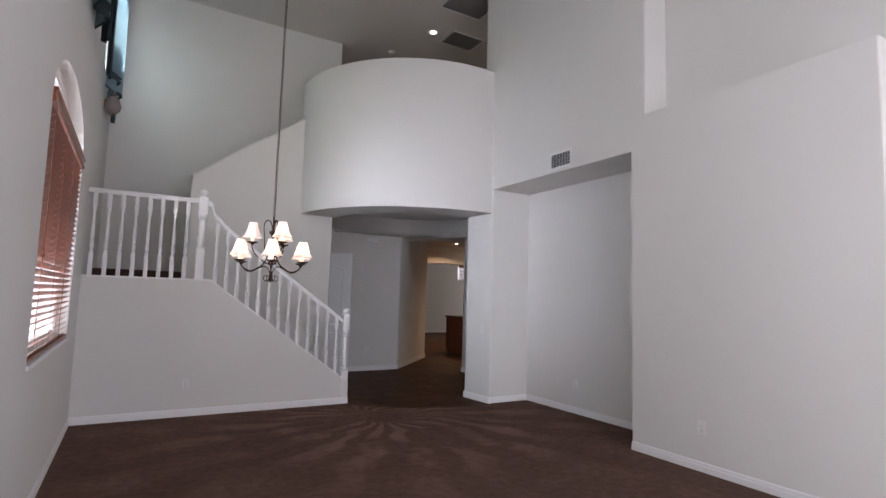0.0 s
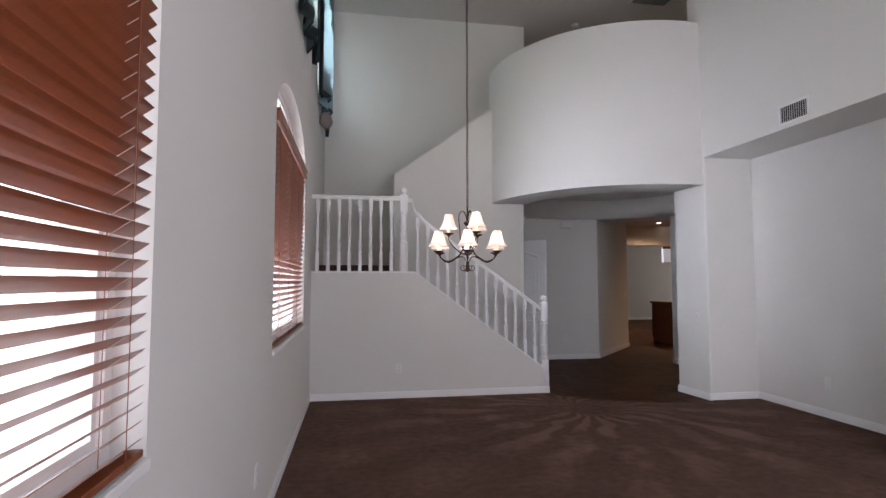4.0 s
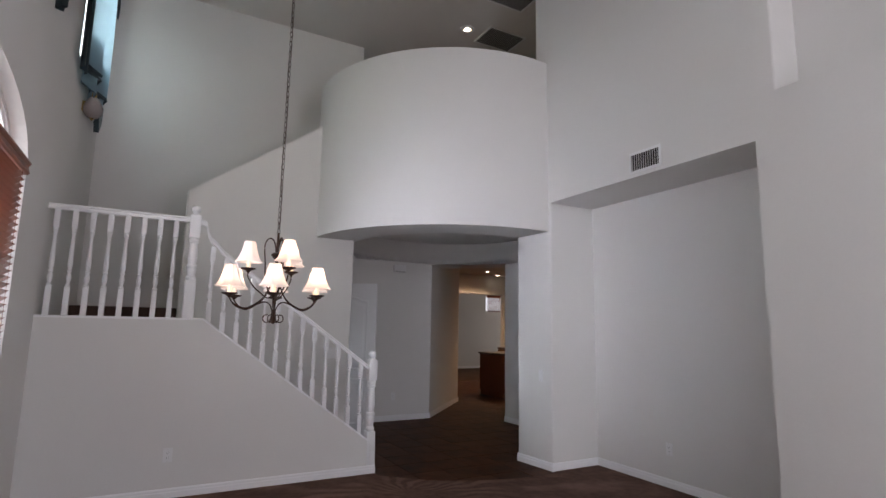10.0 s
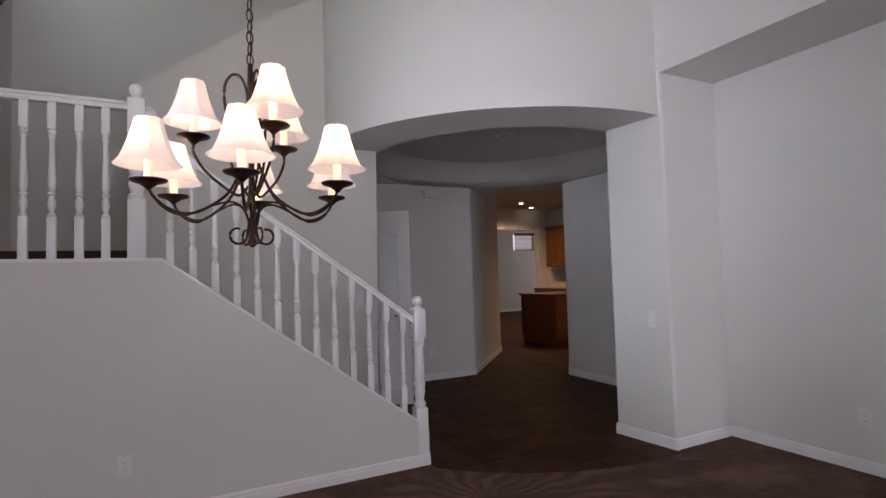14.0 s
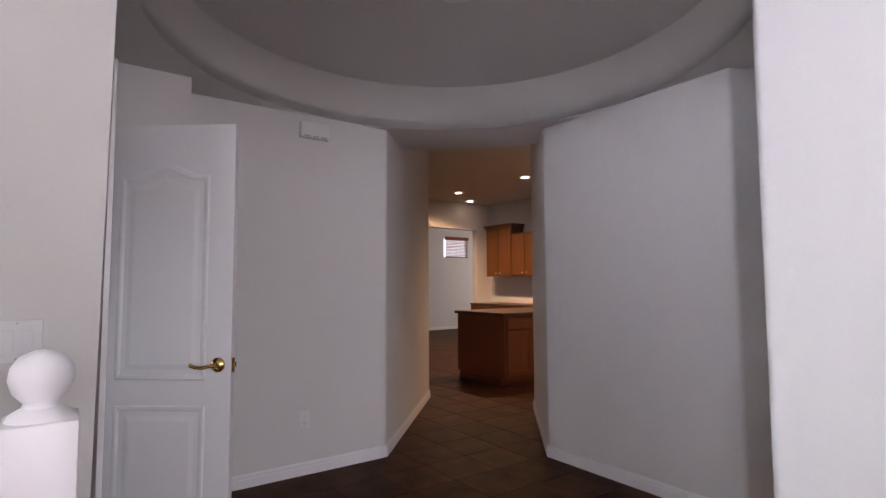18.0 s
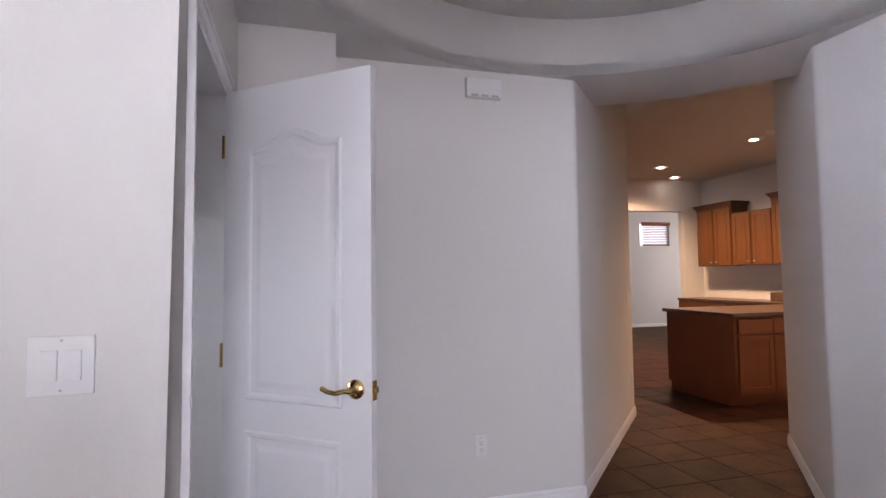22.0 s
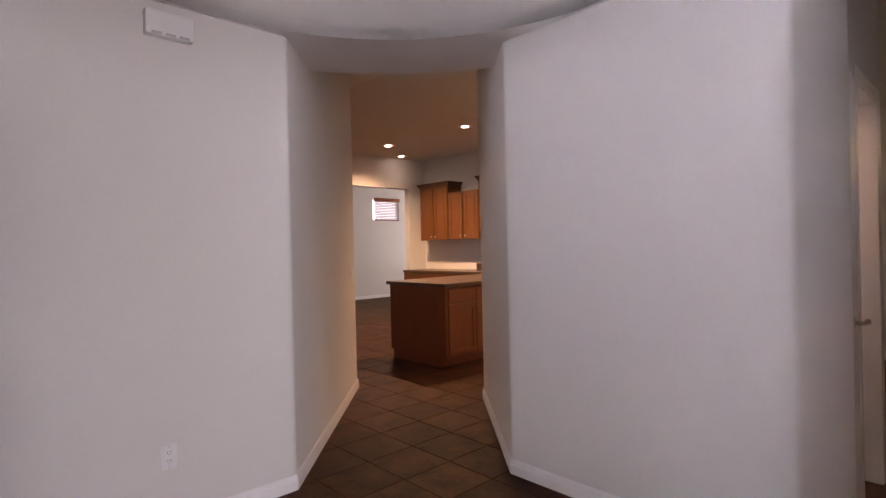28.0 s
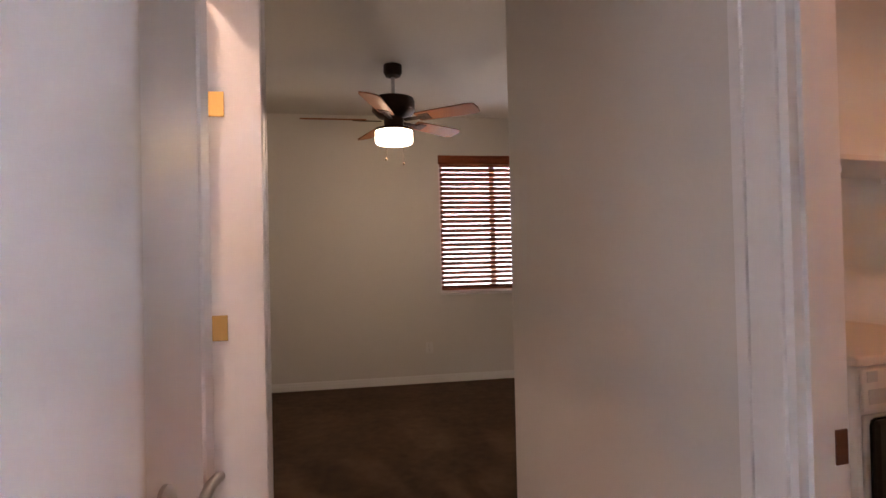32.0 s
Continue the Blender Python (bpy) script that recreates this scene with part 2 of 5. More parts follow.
# tone standing in for the shade behind the ceiling louvres
VENTBACK = mat("vent_gap_shade", (0.20, 0.195, 0.19), 0.7, fine=50, bump=0.0)
GRILLE = mat("painted_grille", (0.50, 0.49, 0.48), 0.5, fine=50, bump=0.02)
SHADE = glow("pleated_fabric_shade", (1.0, 0.84, 0.74), 0.24, (0.84, 0.77, 0.74))
CANDLE = glow("candle_sleeve", (1.0, 0.72, 0.45), 0.6, (0.85, 0.75, 0.6))
LAMPGLASS = glow("lit_lamp_lens", (1.0, 0.86, 0.66), 14)
FANGLASS = glow("lit_fan_glass", (1.0, 0.84, 0.60), 2.2)
TEAL = mat("teal_satin", (0.030, 0.055, 0.066), 0.4, second=(0.02, 0.038, 0.047), scale=6, fine=200, bump=0.1)
SHEER = mat("pale_blue_satin", (0.27, 0.33, 0.37), 0.45, second=(0.20, 0.26, 0.31), scale=5, fine=200, bump=0.1)
sn = SHEER.node_tree
thin, veil = sn.nodes.new("ShaderNodeBsdfTranslucent"), sn.nodes.new("ShaderNodeMixShader")
thin.inputs["Color"].default_value, veil.inputs[0].default_value = (0.40, 0.54, 0.62, 1), 0.34
sn.links.new(sn.nodes["Principled BSDF"].outputs[0], veil.inputs[1])
sn.links.new(thin.outputs[0], veil.inputs[2])
sn.links.new(veil.outputs[0], [x for x in sn.nodes if x.type == "OUTPUT_MATERIAL"][0].inputs["Surface"])
MAUVE = mat("mauve_glass", (0.30, 0.255, 0.245), 0.25, fine=60, bump=0.02)
LINING = mat("cream_lining", (0.55, 0.48, 0.42), 0.5, fine=100, bump=0.1)
GLASS = glass("window_glass")
APPLIANCE = mat("white_enamel", (0.66, 0.62, 0.58), 0.3, fine=50, bump=0.0, amount=0.2)
BLACKGLASS = mat("black_appliance_glass", (0.012, 0.012, 0.012), 0.12, fine=50, bump=0.0)
FANBLADE = mat("walnut_blade", (0.30, 0.10, 0.027), 0.5, second=(0.18, 0.06, 0.018), scale=6, fine=60, bump=0.03)

# ---- mesh helpers ----


def mesh(name, bm, material, smooth=False):
    me = bpy.data.meshes.new(name)
    bmesh.ops.recalc_face_normals(bm, faces=bm.faces)
    bm.to_mesh(me)
    bm.free()
    me.materials.append(material)
    if smooth:
        for p in me.polygons:
            p.use_smooth = True
        me.set_sharp_from_angle(angle=radians(40))
    return me


def part(name, bm, material, parent, label="", smooth=False):
    ob = new(name, mesh(name, bm, material, smooth))
    ob.parent = parent
    if label:
        ob["label"] = label
    return ob


def thing(name, m, label, category, group="", kind=""):
    ob = new(name)
    ob.empty_display_size = 0.1
    ob.matrix_world = m
    return tagged(ob, label, category, group, kind)


def struct(name, bm, material, label, smooth=False):
    return tagged(new(name, mesh(name, bm, material, smooth)), label, "structure", kind="structure")


def box(bm, x0, x1, y0, y1, z0, z1, bevel=0.0):
    m = Matrix.Translation(((x0 + x1) / 2, (y0 + y1) / 2, (z0 + z1) / 2)) @ Matrix.Diagonal((abs(x1 - x0), abs(y1 - y0), abs(z1 - z0), 1))
    made = bmesh.ops.create_cube(bm, size=1, matrix=m)["verts"]
    if bevel:
        edges = list({e for v in made for e in v.link_edges})
        bmesh.ops.bevel(bm, geom=edges, offset=bevel, segments=2, affect="EDGES", profile=0.5)
    return bm


def boxes(*items, bevel=0.0):
    bm = bmesh.new()
    for it in items:
        box(bm, *it, bevel=bevel)
    return bm


def prism(bm, points, axis, a, b):
    """Pushes an outline of 2D points from a to b along an axis: z takes (x, y), y takes (x, z), x takes (y, z)."""
    def put(p, d):
        return {"z": (p[0], p[1], d), "y": (p[0], d, p[1]), "x": (d, p[0], p[1])}[axis]
    lo = [bm.verts.new(put(p, a)) for p in points]
    hi = [bm.verts.new(put(p, b)) for p in points]
    bm.faces.new(lo)
    bm.faces.new(hi)
    for i in range(len(points)):
        j = (i + 1) % len(points)
        bm.faces.new((lo[i], lo[j], hi[j], hi[i]))
    return bm


def lathe(bm, profile, segments=16, m=Matrix()):
    """Turns (radius, height) pairs about z."""
    rings = []
    for r, z in profile:
        rings.append([bm.verts.new(m @ Vector((r * math.cos(2 * math.pi * k / segments), r * math.sin(2 * math.pi * k / segments), z))) for k in range(segments)])
    for a, b in zip(rings, rings[1:]):
        for k in range(segments):
            j = (k + 1) % segments
            bm.faces.new((a[k], a[j], b[j], b[k]))
    bm.faces.new(rings[0])
    bm.faces.new(rings[-1])
    return bm


def tube(bm, points, radius, segments=8):
    """A round bar along a line of points."""
    pts = [Vector(p) for p in points]
    rings = []
    for i, p in enumerate(pts):
        d = (pts[min(i + 1, len(pts) - 1)] - pts[max(i - 1, 0)]).normalized()
        q = d.to_track_quat("Z", "Y")
        rings.append([bm.verts.new(p + q @ Vector((radius * math.cos(2 * math.pi * k / segments), radius * math.sin(2 * math.pi * k / segments), 0))) for k in range(segments)])
    for a, b in zip(rings, rings[1:]):
        for k in range(segments):
            j = (k + 1) % segments
            bm.faces.new((a[k], a[j], b[j], b[k]))
    bm.faces.new(rings[0])
    bm.faces.new(rings[-1])
    return bm


def wall_with_holes(bm, axis, d0, d1, u0, u1, z0, z1, holes):
    """A wall from d0 to d1 thick along the other axis, u0 to u1 long, with rectangular holes (ua, ub, za, zb)."""
    us = sorted({u0, u1, *[h[0] for h in holes], *[h[1] for h in holes]})
    for a, b in zip(us, us[1:]):
        spans = sorted((h[2], h[3]) for h in holes if h[0] <= a + 1e-6 and h[1] >= b - 1e-6)
        z = z0
        for s, e in spans + [(z1, z1)]:
            if s > z + 1e-4:
                if axis == "x":
                    box(bm, d0, d1, a, b, z, s)
                else:
                    box(bm, a, b, d0, d1, z, s)
            z = max(z, e)
    return bm


def arc(c, r, a0, a1, n):
    return [(c[0] + r * math.cos(radians(a0 + (a1 - a0) * k / n)), c[1] + r * math.sin(radians(a0 + (a1 - a0) * k / n))) for k in range(n + 1)]


def strip(bm, a, b, z0, z1, closed=False):
    """A flat band between two lines of points, z0 to z1 high; z0 may be a list, one height a point."""
    n = len(a)
    low = z0 if isinstance(z0, list) else [z0] * n
    quad = [[bm.verts.new((*p[i], z)) for p, z in ((a, low[i]), (b, low[i]), (b, z1), (a, z1))] for i in range(n)]
    for i in range(n if closed else n - 1):
        p, q = quad[i], quad[(i + 1) % n]
        for k in range(4):
            bm.faces.new((p[k], p[(k + 1) % 4], q[(k + 1) % 4], q[k]))
    if not closed:
        bm.faces.new(quad[0])
        bm.faces.new(quad[-1])
    return bm


def round_edges(bm, places, r=0.022):
    """Bullnoses the upright edges over the given floor points."""
    edges = [e for e in bm.edges if abs(e.verts[0].co.z - e.verts[1].co.z) > 0.3 and any(math.hypot(e.verts[0].co.x - x, e.verts[0].co.y - y) < 0.002 and math.hypot(e.verts[1].co.x - x, e.verts[1].co.y - y) < 0.002 for x, y in places)]
    bmesh.ops.bevel(bm, geom=edges, offset=r, segments=5, affect="EDGES", profile=0.5)
    return bm


# ---- the plan ----
LEFT, RIGHT, STAIR, MIDWALL, BACK = -0.61, 3.99, 5.885, 7.06, 8.27
CEILING, SOFFIT, FRONT, DOME, UPPER, LANDING = 5.89, 2.505, 2.532, 2.85, 2.97, 1.485
CI, RI, CO, RO = (3.826, 7.118), 1.412, (3.80, 7.10), 1.91
RY, RX = 8.545, 5.25          # the two straight walls of the round hall
KITCHEN, ROOMC = 2.97, 2.69
KX, KY = 9.55, 13.45
WINDOWS = ((3.03, 5.03), (-0.97, 1.03))
SILL, SPRING, RISE = 0.945, 2.46, 0.43

# left wall with two arched windows and two upper windows
bm = bmesh.new()
ARCHN = 16
holes = []
for a, b in WINDOWS:
    holes.append((a, b, SILL, SPRING + RISE + 0.001))
UPWIN = ((3.2, 5.0, 3.95, 5.45), (6.42, 7.7, 3.95, 5.45))
holes += UPWIN
wall_with_holes(bm, "x", LEFT - 0.22, LEFT, -3.0, BACK + 0.2, 0, CEILING + 0.1, holes)
for a, b in WINDOWS:
    c, h = (a + b) / 2, (b - a) / 2
    top = SPRING + RISE + 0.001
    for k in range(ARCHN):
        y0, y1 = c - h * math.cos(math.pi * k / ARCHN), c - h * math.cos(math.pi * (k + 1) / ARCHN)
        z0, z1 = (SPRING + RISE * math.sin(math.pi * j / ARCHN) for j in (k, k + 1))
        prism(bm, [(y0, z0), (y1, z1), (y1, top), (y0, top)], "x", LEFT - 0.22, LEFT)
struct("wall_left", bm, PLASTER, "tall off-white plaster wall with arched windows")

# right wall: plant ledge, alcove, upper part
bm = bmesh.new()
box(bm, RIGHT, 4.62, 0.86, 2.87, 0, 3.19)                 # wall under the ledge
box(bm, 4.62, 4.78, -3.0, 5.3, 0, CEILING)              # back of alcove
box(bm, 4.30, 4.62, 0.86, 2.70, 3.19, CEILING)            # back of the ledge
box(bm, RIGHT, 4.62, 2.87, 5.39, 2.857, CEILING)          # over the alcove
box(bm, RIGHT, 4.62, 2.70, 2.87, 3.19, CEILING)
round_edges(bm, [(RIGHT, 2.70), (RIGHT, 0.86)], 0.02)
struct("wall_right", bm, PLASTER, "off-white plaster wall with a tall alcove and ledge", True)
bm = bmesh.new()
prism(bm, [(RIGHT, 5.17), (4.62, 5.17), (4.62, 5.40), (4.43, 5.40), (4.43, 5.845), (3.94, 5.71)], "z", 0, FRONT - 0.001)
box(bm, RIGHT, 4.62, 5.17, 5.39, FRONT - 0.001, 2.857)
round_edges(bm, [(RIGHT, 5.17), (3.94, 5.71), (4.43, 5.845)])
struct("wall_pillar", bm, PLASTER, "off-white plaster pier between alcove and round hall", True)
# closing wall, unseen; its opening is made up to let the rear fill in
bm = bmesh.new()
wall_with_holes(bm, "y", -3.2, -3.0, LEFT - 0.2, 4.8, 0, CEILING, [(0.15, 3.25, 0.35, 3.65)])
struct("wall_rear", bm, PLASTER, "off-white closing wall with an opening added for the rear fill light")

# ceiling of the living room and the upper hall
bm = boxes((LEFT - 0.2, 5.9, -3.2, 10.6, CEILING, CEILING + 0.15))
struct("ceiling", bm, CEIL, "high flat off-white ceiling")
struct("wall_upper_hall", boxes((2.81, 5.9, 10.3, 10.45, UPPER, CEILING), (5.75, 5.9, 5.39, 10.3, UPPER, CEILING), (4.62, 5.9, 5.25, 5.39, UPPER, CEILING),
       (2.66, 2.81, 8.39, 10.3, UPPER, CEILING)), PLASTER, "off-white wall of the upper hall")
struct("floor_upper", boxes((2.4, 5.9, 7.2, 10.4, UPPER + 0.11, UPPER + 0.15), (3.9, 5.9, 5.4, 7.2, UPPER + 0.11, UPPER + 0.15)), CARPET, "carpeted upper floor")

# stair walls
bm = bmesh.new()
prism(bm, [(LEFT, 0), (2.29, 0), (2.29, 0.255), (0.605, LANDING), (LEFT, LANDING)], "y", STAIR, STAIR + 0.09)
struct("wall_stair", bm, PLASTER, "off-white sloping wall under the stair railing")
bm = bmesh.new()
prism(bm, [(0.43, 0), (2.363, 0), (2.363, 3.6), (2.9, 4.45), (2.6, 4.45), (1.9, 3.97), (0.43, 2.915)], "y", MIDWALL, MIDWALL + 0.12)
round_edges(bm, [(2.363, MIDWALL), (0.43, MIDWALL)])
struct("wall_stair_middle", bm, PLASTER, "off-white sloping half wall beside the upper flight", True)
PW = (1.36, 1.96, 0.95, 1.95)
struct("wall_back", wall_with_holes(bmesh.new(), "y", BACK, BACK + 0.12, LEFT - 0.2, 2.81, 0, CEILING, [PW]), PLASTER, "tall off-white plaster wall behind the landing")

# small room under the upper flight, lit by an added, unseen window
# pale soffit, unseen, added to bounce that window's light
struct("ceiling_under_stair", prism(bmesh.new(), [(0.43, 1.40), (2.24, 2.63), (2.24, 2.66), (0.43, 1.43)], "y", MIDWALL + 0.12, BACK), CEIL, "unseen sloping off-white ceiling added under the stair")
struct("wall_under_stair", boxes((0.37, 0.43, MIDWALL + 0.12, BACK, 0, 1.43)), PLASTER, "off-white wall under the stair")
struct("floor_under_stair", boxes((0.43, 1.8, MIDWALL + 0.12, BACK, -0.05, 0.0)), VINYL, "dark brown floor of the small room under the stair")
w = tagged(new("window_8"), "unseen white framed window added to the small room under the stair", "window", kind="structure")
part("window_frame", boxes((1.36, 1.40, 8.30, 8.36, 0.95, 1.95), (1.92, 1.96, 8.30, 8.36, 0.95, 1.95), (1.40, 1.92, 8.30, 8.36, 0.95, 0.99), (1.40, 1.92, 8.30, 8.36, 1.91, 1.95)), TRIM, w)
part("window_sill", boxes((1.36, 1.96, 8.25, 8.36, 0.925, 0.949)), TRIM, w)

# curved balcony and the round soffit
bm = bmesh.new()
outer, inner = arc(CO, RO, 177, 277, 48), arc(CO, RO - 0.14, 177, 277, 48)
prism(bm, outer + inner[::-1], "z", FRONT, 4.53)
struct("wall_balcony", bm, PLASTER, "curved off-white balcony wall", True)
bm = bmesh.new()
n = 72
pa, pb, low = [], [], []
for k in range(n):
    ang = 360 * k / n + 2.0
    co, si = math.cos(radians(ang)), math.sin(radians(ang))
    front = 176 < ang < 278
    if front:
        f = RO - 0.138
    elif 24 < ang < 75:
        f = RO + 0.002
    else:
        f = min([RO + 0.002 if 5 < ang < 85 else 3.0] + ([1.52 / co] if co > 0.01 else []) + ([1.51 / si] if si > 0.01 else []) + ([-1.50 / co] if co < -0.01 else []) + ([-1.66 / si] if si < -0.01 else []))
    pa.append((CI[0] + RI * co, CI[1] + RI * si))
    pb.append((CO[0] + f * co, CO[1] + f * si))
    low.append(FRONT if front else SOFFIT)
strip(bm, pa, pb, low, FRONT + 0.04, True)
struct("ceiling_soffit", bm, PLASTER, "flat ring soffit round the hall ceiling")
bm = bmesh.new()
prism(bm, arc(CI, RI, 0, 360, 72)[:-1], "z", DOME, DOME + 0.05)
strip(bm, pa, [(CI[0] + (x - CI[0]) * 1.03, CI[1] + (y - CI[1]) * 1.03) for x, y in pa], [z + 0.002 for z in low], DOME + 0.05, True)
struct("ceiling_round", bm, CEIL, "round recessed hall ceiling", True)

# round hall walls
bm = bmesh.new()
DY0, DY1, DX = 7.22, 7.925, 2.363
wall_with_holes(bm, "x", DX - 0.12, DX, MIDWALL + 0.12, 8.27, 0, 2.6, [(DY0, DY1, 0, 2.05)])
box(bm, DX - 0.12, 2.69, BACK - 0.004, BACK + 0.121, 0, 2.6)
box(bm, 2.57, 2.69, BACK + 0.121, RY, 0, 2.6)
struct("wall_closet", bm, PLASTER, "off-white wall with a closet doorway")
HL, HR, HL2, HR2 = (4.262, RY), (RX, 7.82), (5.70, 10.09), (6.27, 8.975)
bm = bmesh.new()
prism(bm, [(2.57, RY), HL, HL2, (HL2[0] - 0.09, HL2[1] + 0.08), (4.2, RY + 0.13), (2.57, RY + 0.13)], "z", 0, KITCHEN)
round_edges(bm, [HL, HL2])
struct("wall_hall_north", bm, PLASTER, "off-white plaster wall turning into the kitchen passage", True)
bm = bmesh.new()
prism(bm, [(RX, 6.53), HR, HR2, (HR2[0] + 0.09, HR2[1] - 0.08), (RX + 0.12, 7.72), (RX + 0.12, 6.53)], "z", 0, KITCHEN)
round_edges(bm, [HR, HR2])
struct("wall_hall_east", bm, PLASTER, "off-white plaster wall turning into the kitchen passage", True)
bm = bmesh.new()
outer, inner = arc(CO, RO, 5, 85, 30), arc(CO, RO + 0.12, 5, 85, 30)
prism(bm, outer + inner[::-1], "z", SOFFIT, KITCHEN)
struct("wall_header", bm, PLASTER, "curved header over the kitchen passage", True)

# corridor, laundry and bedroom
bm = bmesh.new()
prism(bm, [(RX, 6.53), (RX, 6.398), (5.55, 6.262), (5.585, 6.30), (5.585, 6.45), (RX + 0.12, 6.53)], "z", 0, ROOMC)
round_edges(bm, [(RX, 6.398), (5.55, 6.262)], 0.02)
wall_with_holes(bm, "y", 6.305, 6.45, 5.585, 6.60, 0, ROOMC, [(5.935, 6.515, 0, 2.05)])
struct("wall_corridor_north", bm, PLASTER, "off-white corridor wall", True)
bm = bmesh.new()
wall_with_holes(bm, "y", -0.125, 0, -1.155, 1.14, 0, ROOMC, [(-0.88, -0.10, 0, 2.05)])
SKEW = pose(5.93, 5.235, 0, 0, 0, 8.2)      # the corridor's south wall: its face along local x, the corridor to +y
struct("wall_corridor_south", bm, PLASTER, "off-white corridor wall with the laundry doorway").matrix_world = SKEW
for span in ((6.92, 7.04, 3.2, 5.26, 0, ROOMC), (4.9, 6.92, 3.2, 3.32, 0, ROOMC), (4.785, 4.9, 3.2, 5.07, 0, ROOMC), (4.625, 4.785, 5.305, 5.398, 0, ROOMC)):
    struct("wall_laundry", boxes(span), PLASTER, "off-white laundry wall")
bm = bmesh.new()
BW = (4.05, 5.20, 0.90, 2.30)
wall_with_holes(bm, "x", 10.17, 10.32, 3.3, 7.4, 0, ROOMC, [BW])
struct("wall_bedroom_east", bm, PLASTER, "off-white bedroom wall with a window")
struct("wall_bedroom", boxes((7.04, 10.17, 3.2, 3.3, 0, ROOMC), (RX + 0.125, KX, 7.3, 7.4, 0, KITCHEN), (KX, 10.17, 7.3, 7.4, 0, ROOMC), (6.54, 6.60, 6.451, 7.3, 0, ROOMC), (5.37, 5.42, 6.535, 7.3, 0, ROOMC)), PLASTER, "off-white bedroom wall")
struct("ceiling_rooms", boxes((5.31, 10.3, 3.2, 7.3, ROOMC, ROOMC + 0.1), (4.785, 5.31, 3.2, 5.28, ROOMC, ROOMC + 0.1)), CEIL, "flat textured off-white ceiling")
struct("wall_header_corridor", boxes((5.31, 5.36, 5.401, 6.44, SOFFIT, ROOMC - 0.001)), PLASTER, "off-white header between hall and corridor")

# kitchen and the room past it
bm = bmesh.new()
box(bm, KX, KX + 0.12, 7.4, KY, 0, KITCHEN)
wall_with_holes(bm, "y", KY, KY + 0.13, 2.5, KX + 0.12, 0, KITCHEN, [(4.6, 9.16, 0, 2.42)])
struct("wall_kitchen", bm, PLASTER, "off-white kitchen wall with a wide opening")
struct("wall_kitchen_west", boxes((2.4, 2.52, RY + 0.13, 18, 0, 3.3)), PLASTER, "off-white wall")
bm = bmesh.new()
wall_with_holes(bm, "y", 17.30, 17.45, 2.4, 13.6, 0, 3.3, [(11.05, 11.95, 2.05, 2.68)])
box(bm, 13.5, 13.6, KY, 17.3, 0, 3.3)
box(bm, KX + 0.12, 13.6, KY, KY + 0.13, 0, 3.3)
struct("wall_far_room", bm, PLASTER, "off-white wall with a small high window")
bm = bmesh.new()
box(bm, 2.4, KX + 0.1, RY + 0.1, KY + 0.1, KITCHEN, KITCHEN + 0.1)
box(bm, 5.3, KX + 0.1, 7.3, RY + 0.1, KITCHEN, KITCHEN + 0.1)
prism(bm, [(4.2, RY + 0.1), (5.3, 7.7), (5.3, RY + 0.1)], "z", KITCHEN, KITCHEN + 0.1)
struct("ceiling_kitchen", bm, CEIL, "flat off-white kitchen ceiling")
struct("ceiling_far_room", boxes((2.4, 13.6, KY + 0.1, 17.5, 3.3, 3.4)), CEIL, "flat off-white ceiling")

# floors
bm = bmesh.new()
box(bm, LEFT, 4.62, -3, 5.10, -0.05, 0.006)
box(bm, LEFT, 2.29, 5.10, 5.9, -0.05, 0.006)
box(bm, 4.0, 4.62, 5.10, 5.172, -0.05, 0.006)
xs = [2.29 + 1.71 * k / 24 for k in range(25)]
strip(bm, [(x, 5.10) for x in xs], [(x, max(CO[1] - math.sqrt(4.0 - (x - CO[0]) ** 2), 5.101)) for x in xs], -0.05, 0.006)
struct("floor_carpet", bm, CARPET, "brown cut-pile carpet with vacuum tracks")
struct("floor_bedroom", boxes((6.96, 10.17, 3.3, 7.3, -0.05, 0.006)), BEDCARPET, "tan bedroom carpet")
struct("floor", boxes((1.8, 13.6, 3.2, 17.5, -0.06, -0.004)), GROUT, "dark grout bed under the floor tiles")

# stair treads and landing
bm = bmesh.new()
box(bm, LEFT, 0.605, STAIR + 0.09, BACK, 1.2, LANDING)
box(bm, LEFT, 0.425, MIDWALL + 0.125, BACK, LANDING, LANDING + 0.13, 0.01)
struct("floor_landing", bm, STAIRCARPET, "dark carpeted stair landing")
stairs = thing("staircase", pose(0, 0, 0), "dark carpeted stair flight against the half wall", "staircase", kind="structure")
for k in range(7):
    z = LANDING - 0.1856 * (k + 1)
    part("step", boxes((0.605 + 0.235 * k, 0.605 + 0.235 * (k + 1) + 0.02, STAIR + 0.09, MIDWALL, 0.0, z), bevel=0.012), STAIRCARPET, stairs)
for k in range(7):
    z = LANDING + 0.1856 * (k + 1)
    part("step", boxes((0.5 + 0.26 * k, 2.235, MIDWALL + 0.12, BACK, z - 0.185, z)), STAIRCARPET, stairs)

# ---- outdoors ----
SKYGLOW = glow("bright_overcast_sky", (0.93, 0.97, 1.0), 3.4, (0.5, 0.5, 0.5))
SKYDIM = glow("shaded_daylight", (0.93, 0.97, 1.0), 0.5, (0.5, 0.5, 0.5))
tagged(new("backdrop", mesh("backdrop", boxes((-4.1, -4.0, -30, 40, -1, 40)), SKYGLOW)), "bright white daylight outside the windows", "sky", kind="structure")
tagged(new("backdrop", mesh("backdrop", boxes((12.0, 12.1, 0, 9, -1, 6)), SKYDIM)), "bright white daylight outside the bedroom", "sky", kind="structure")
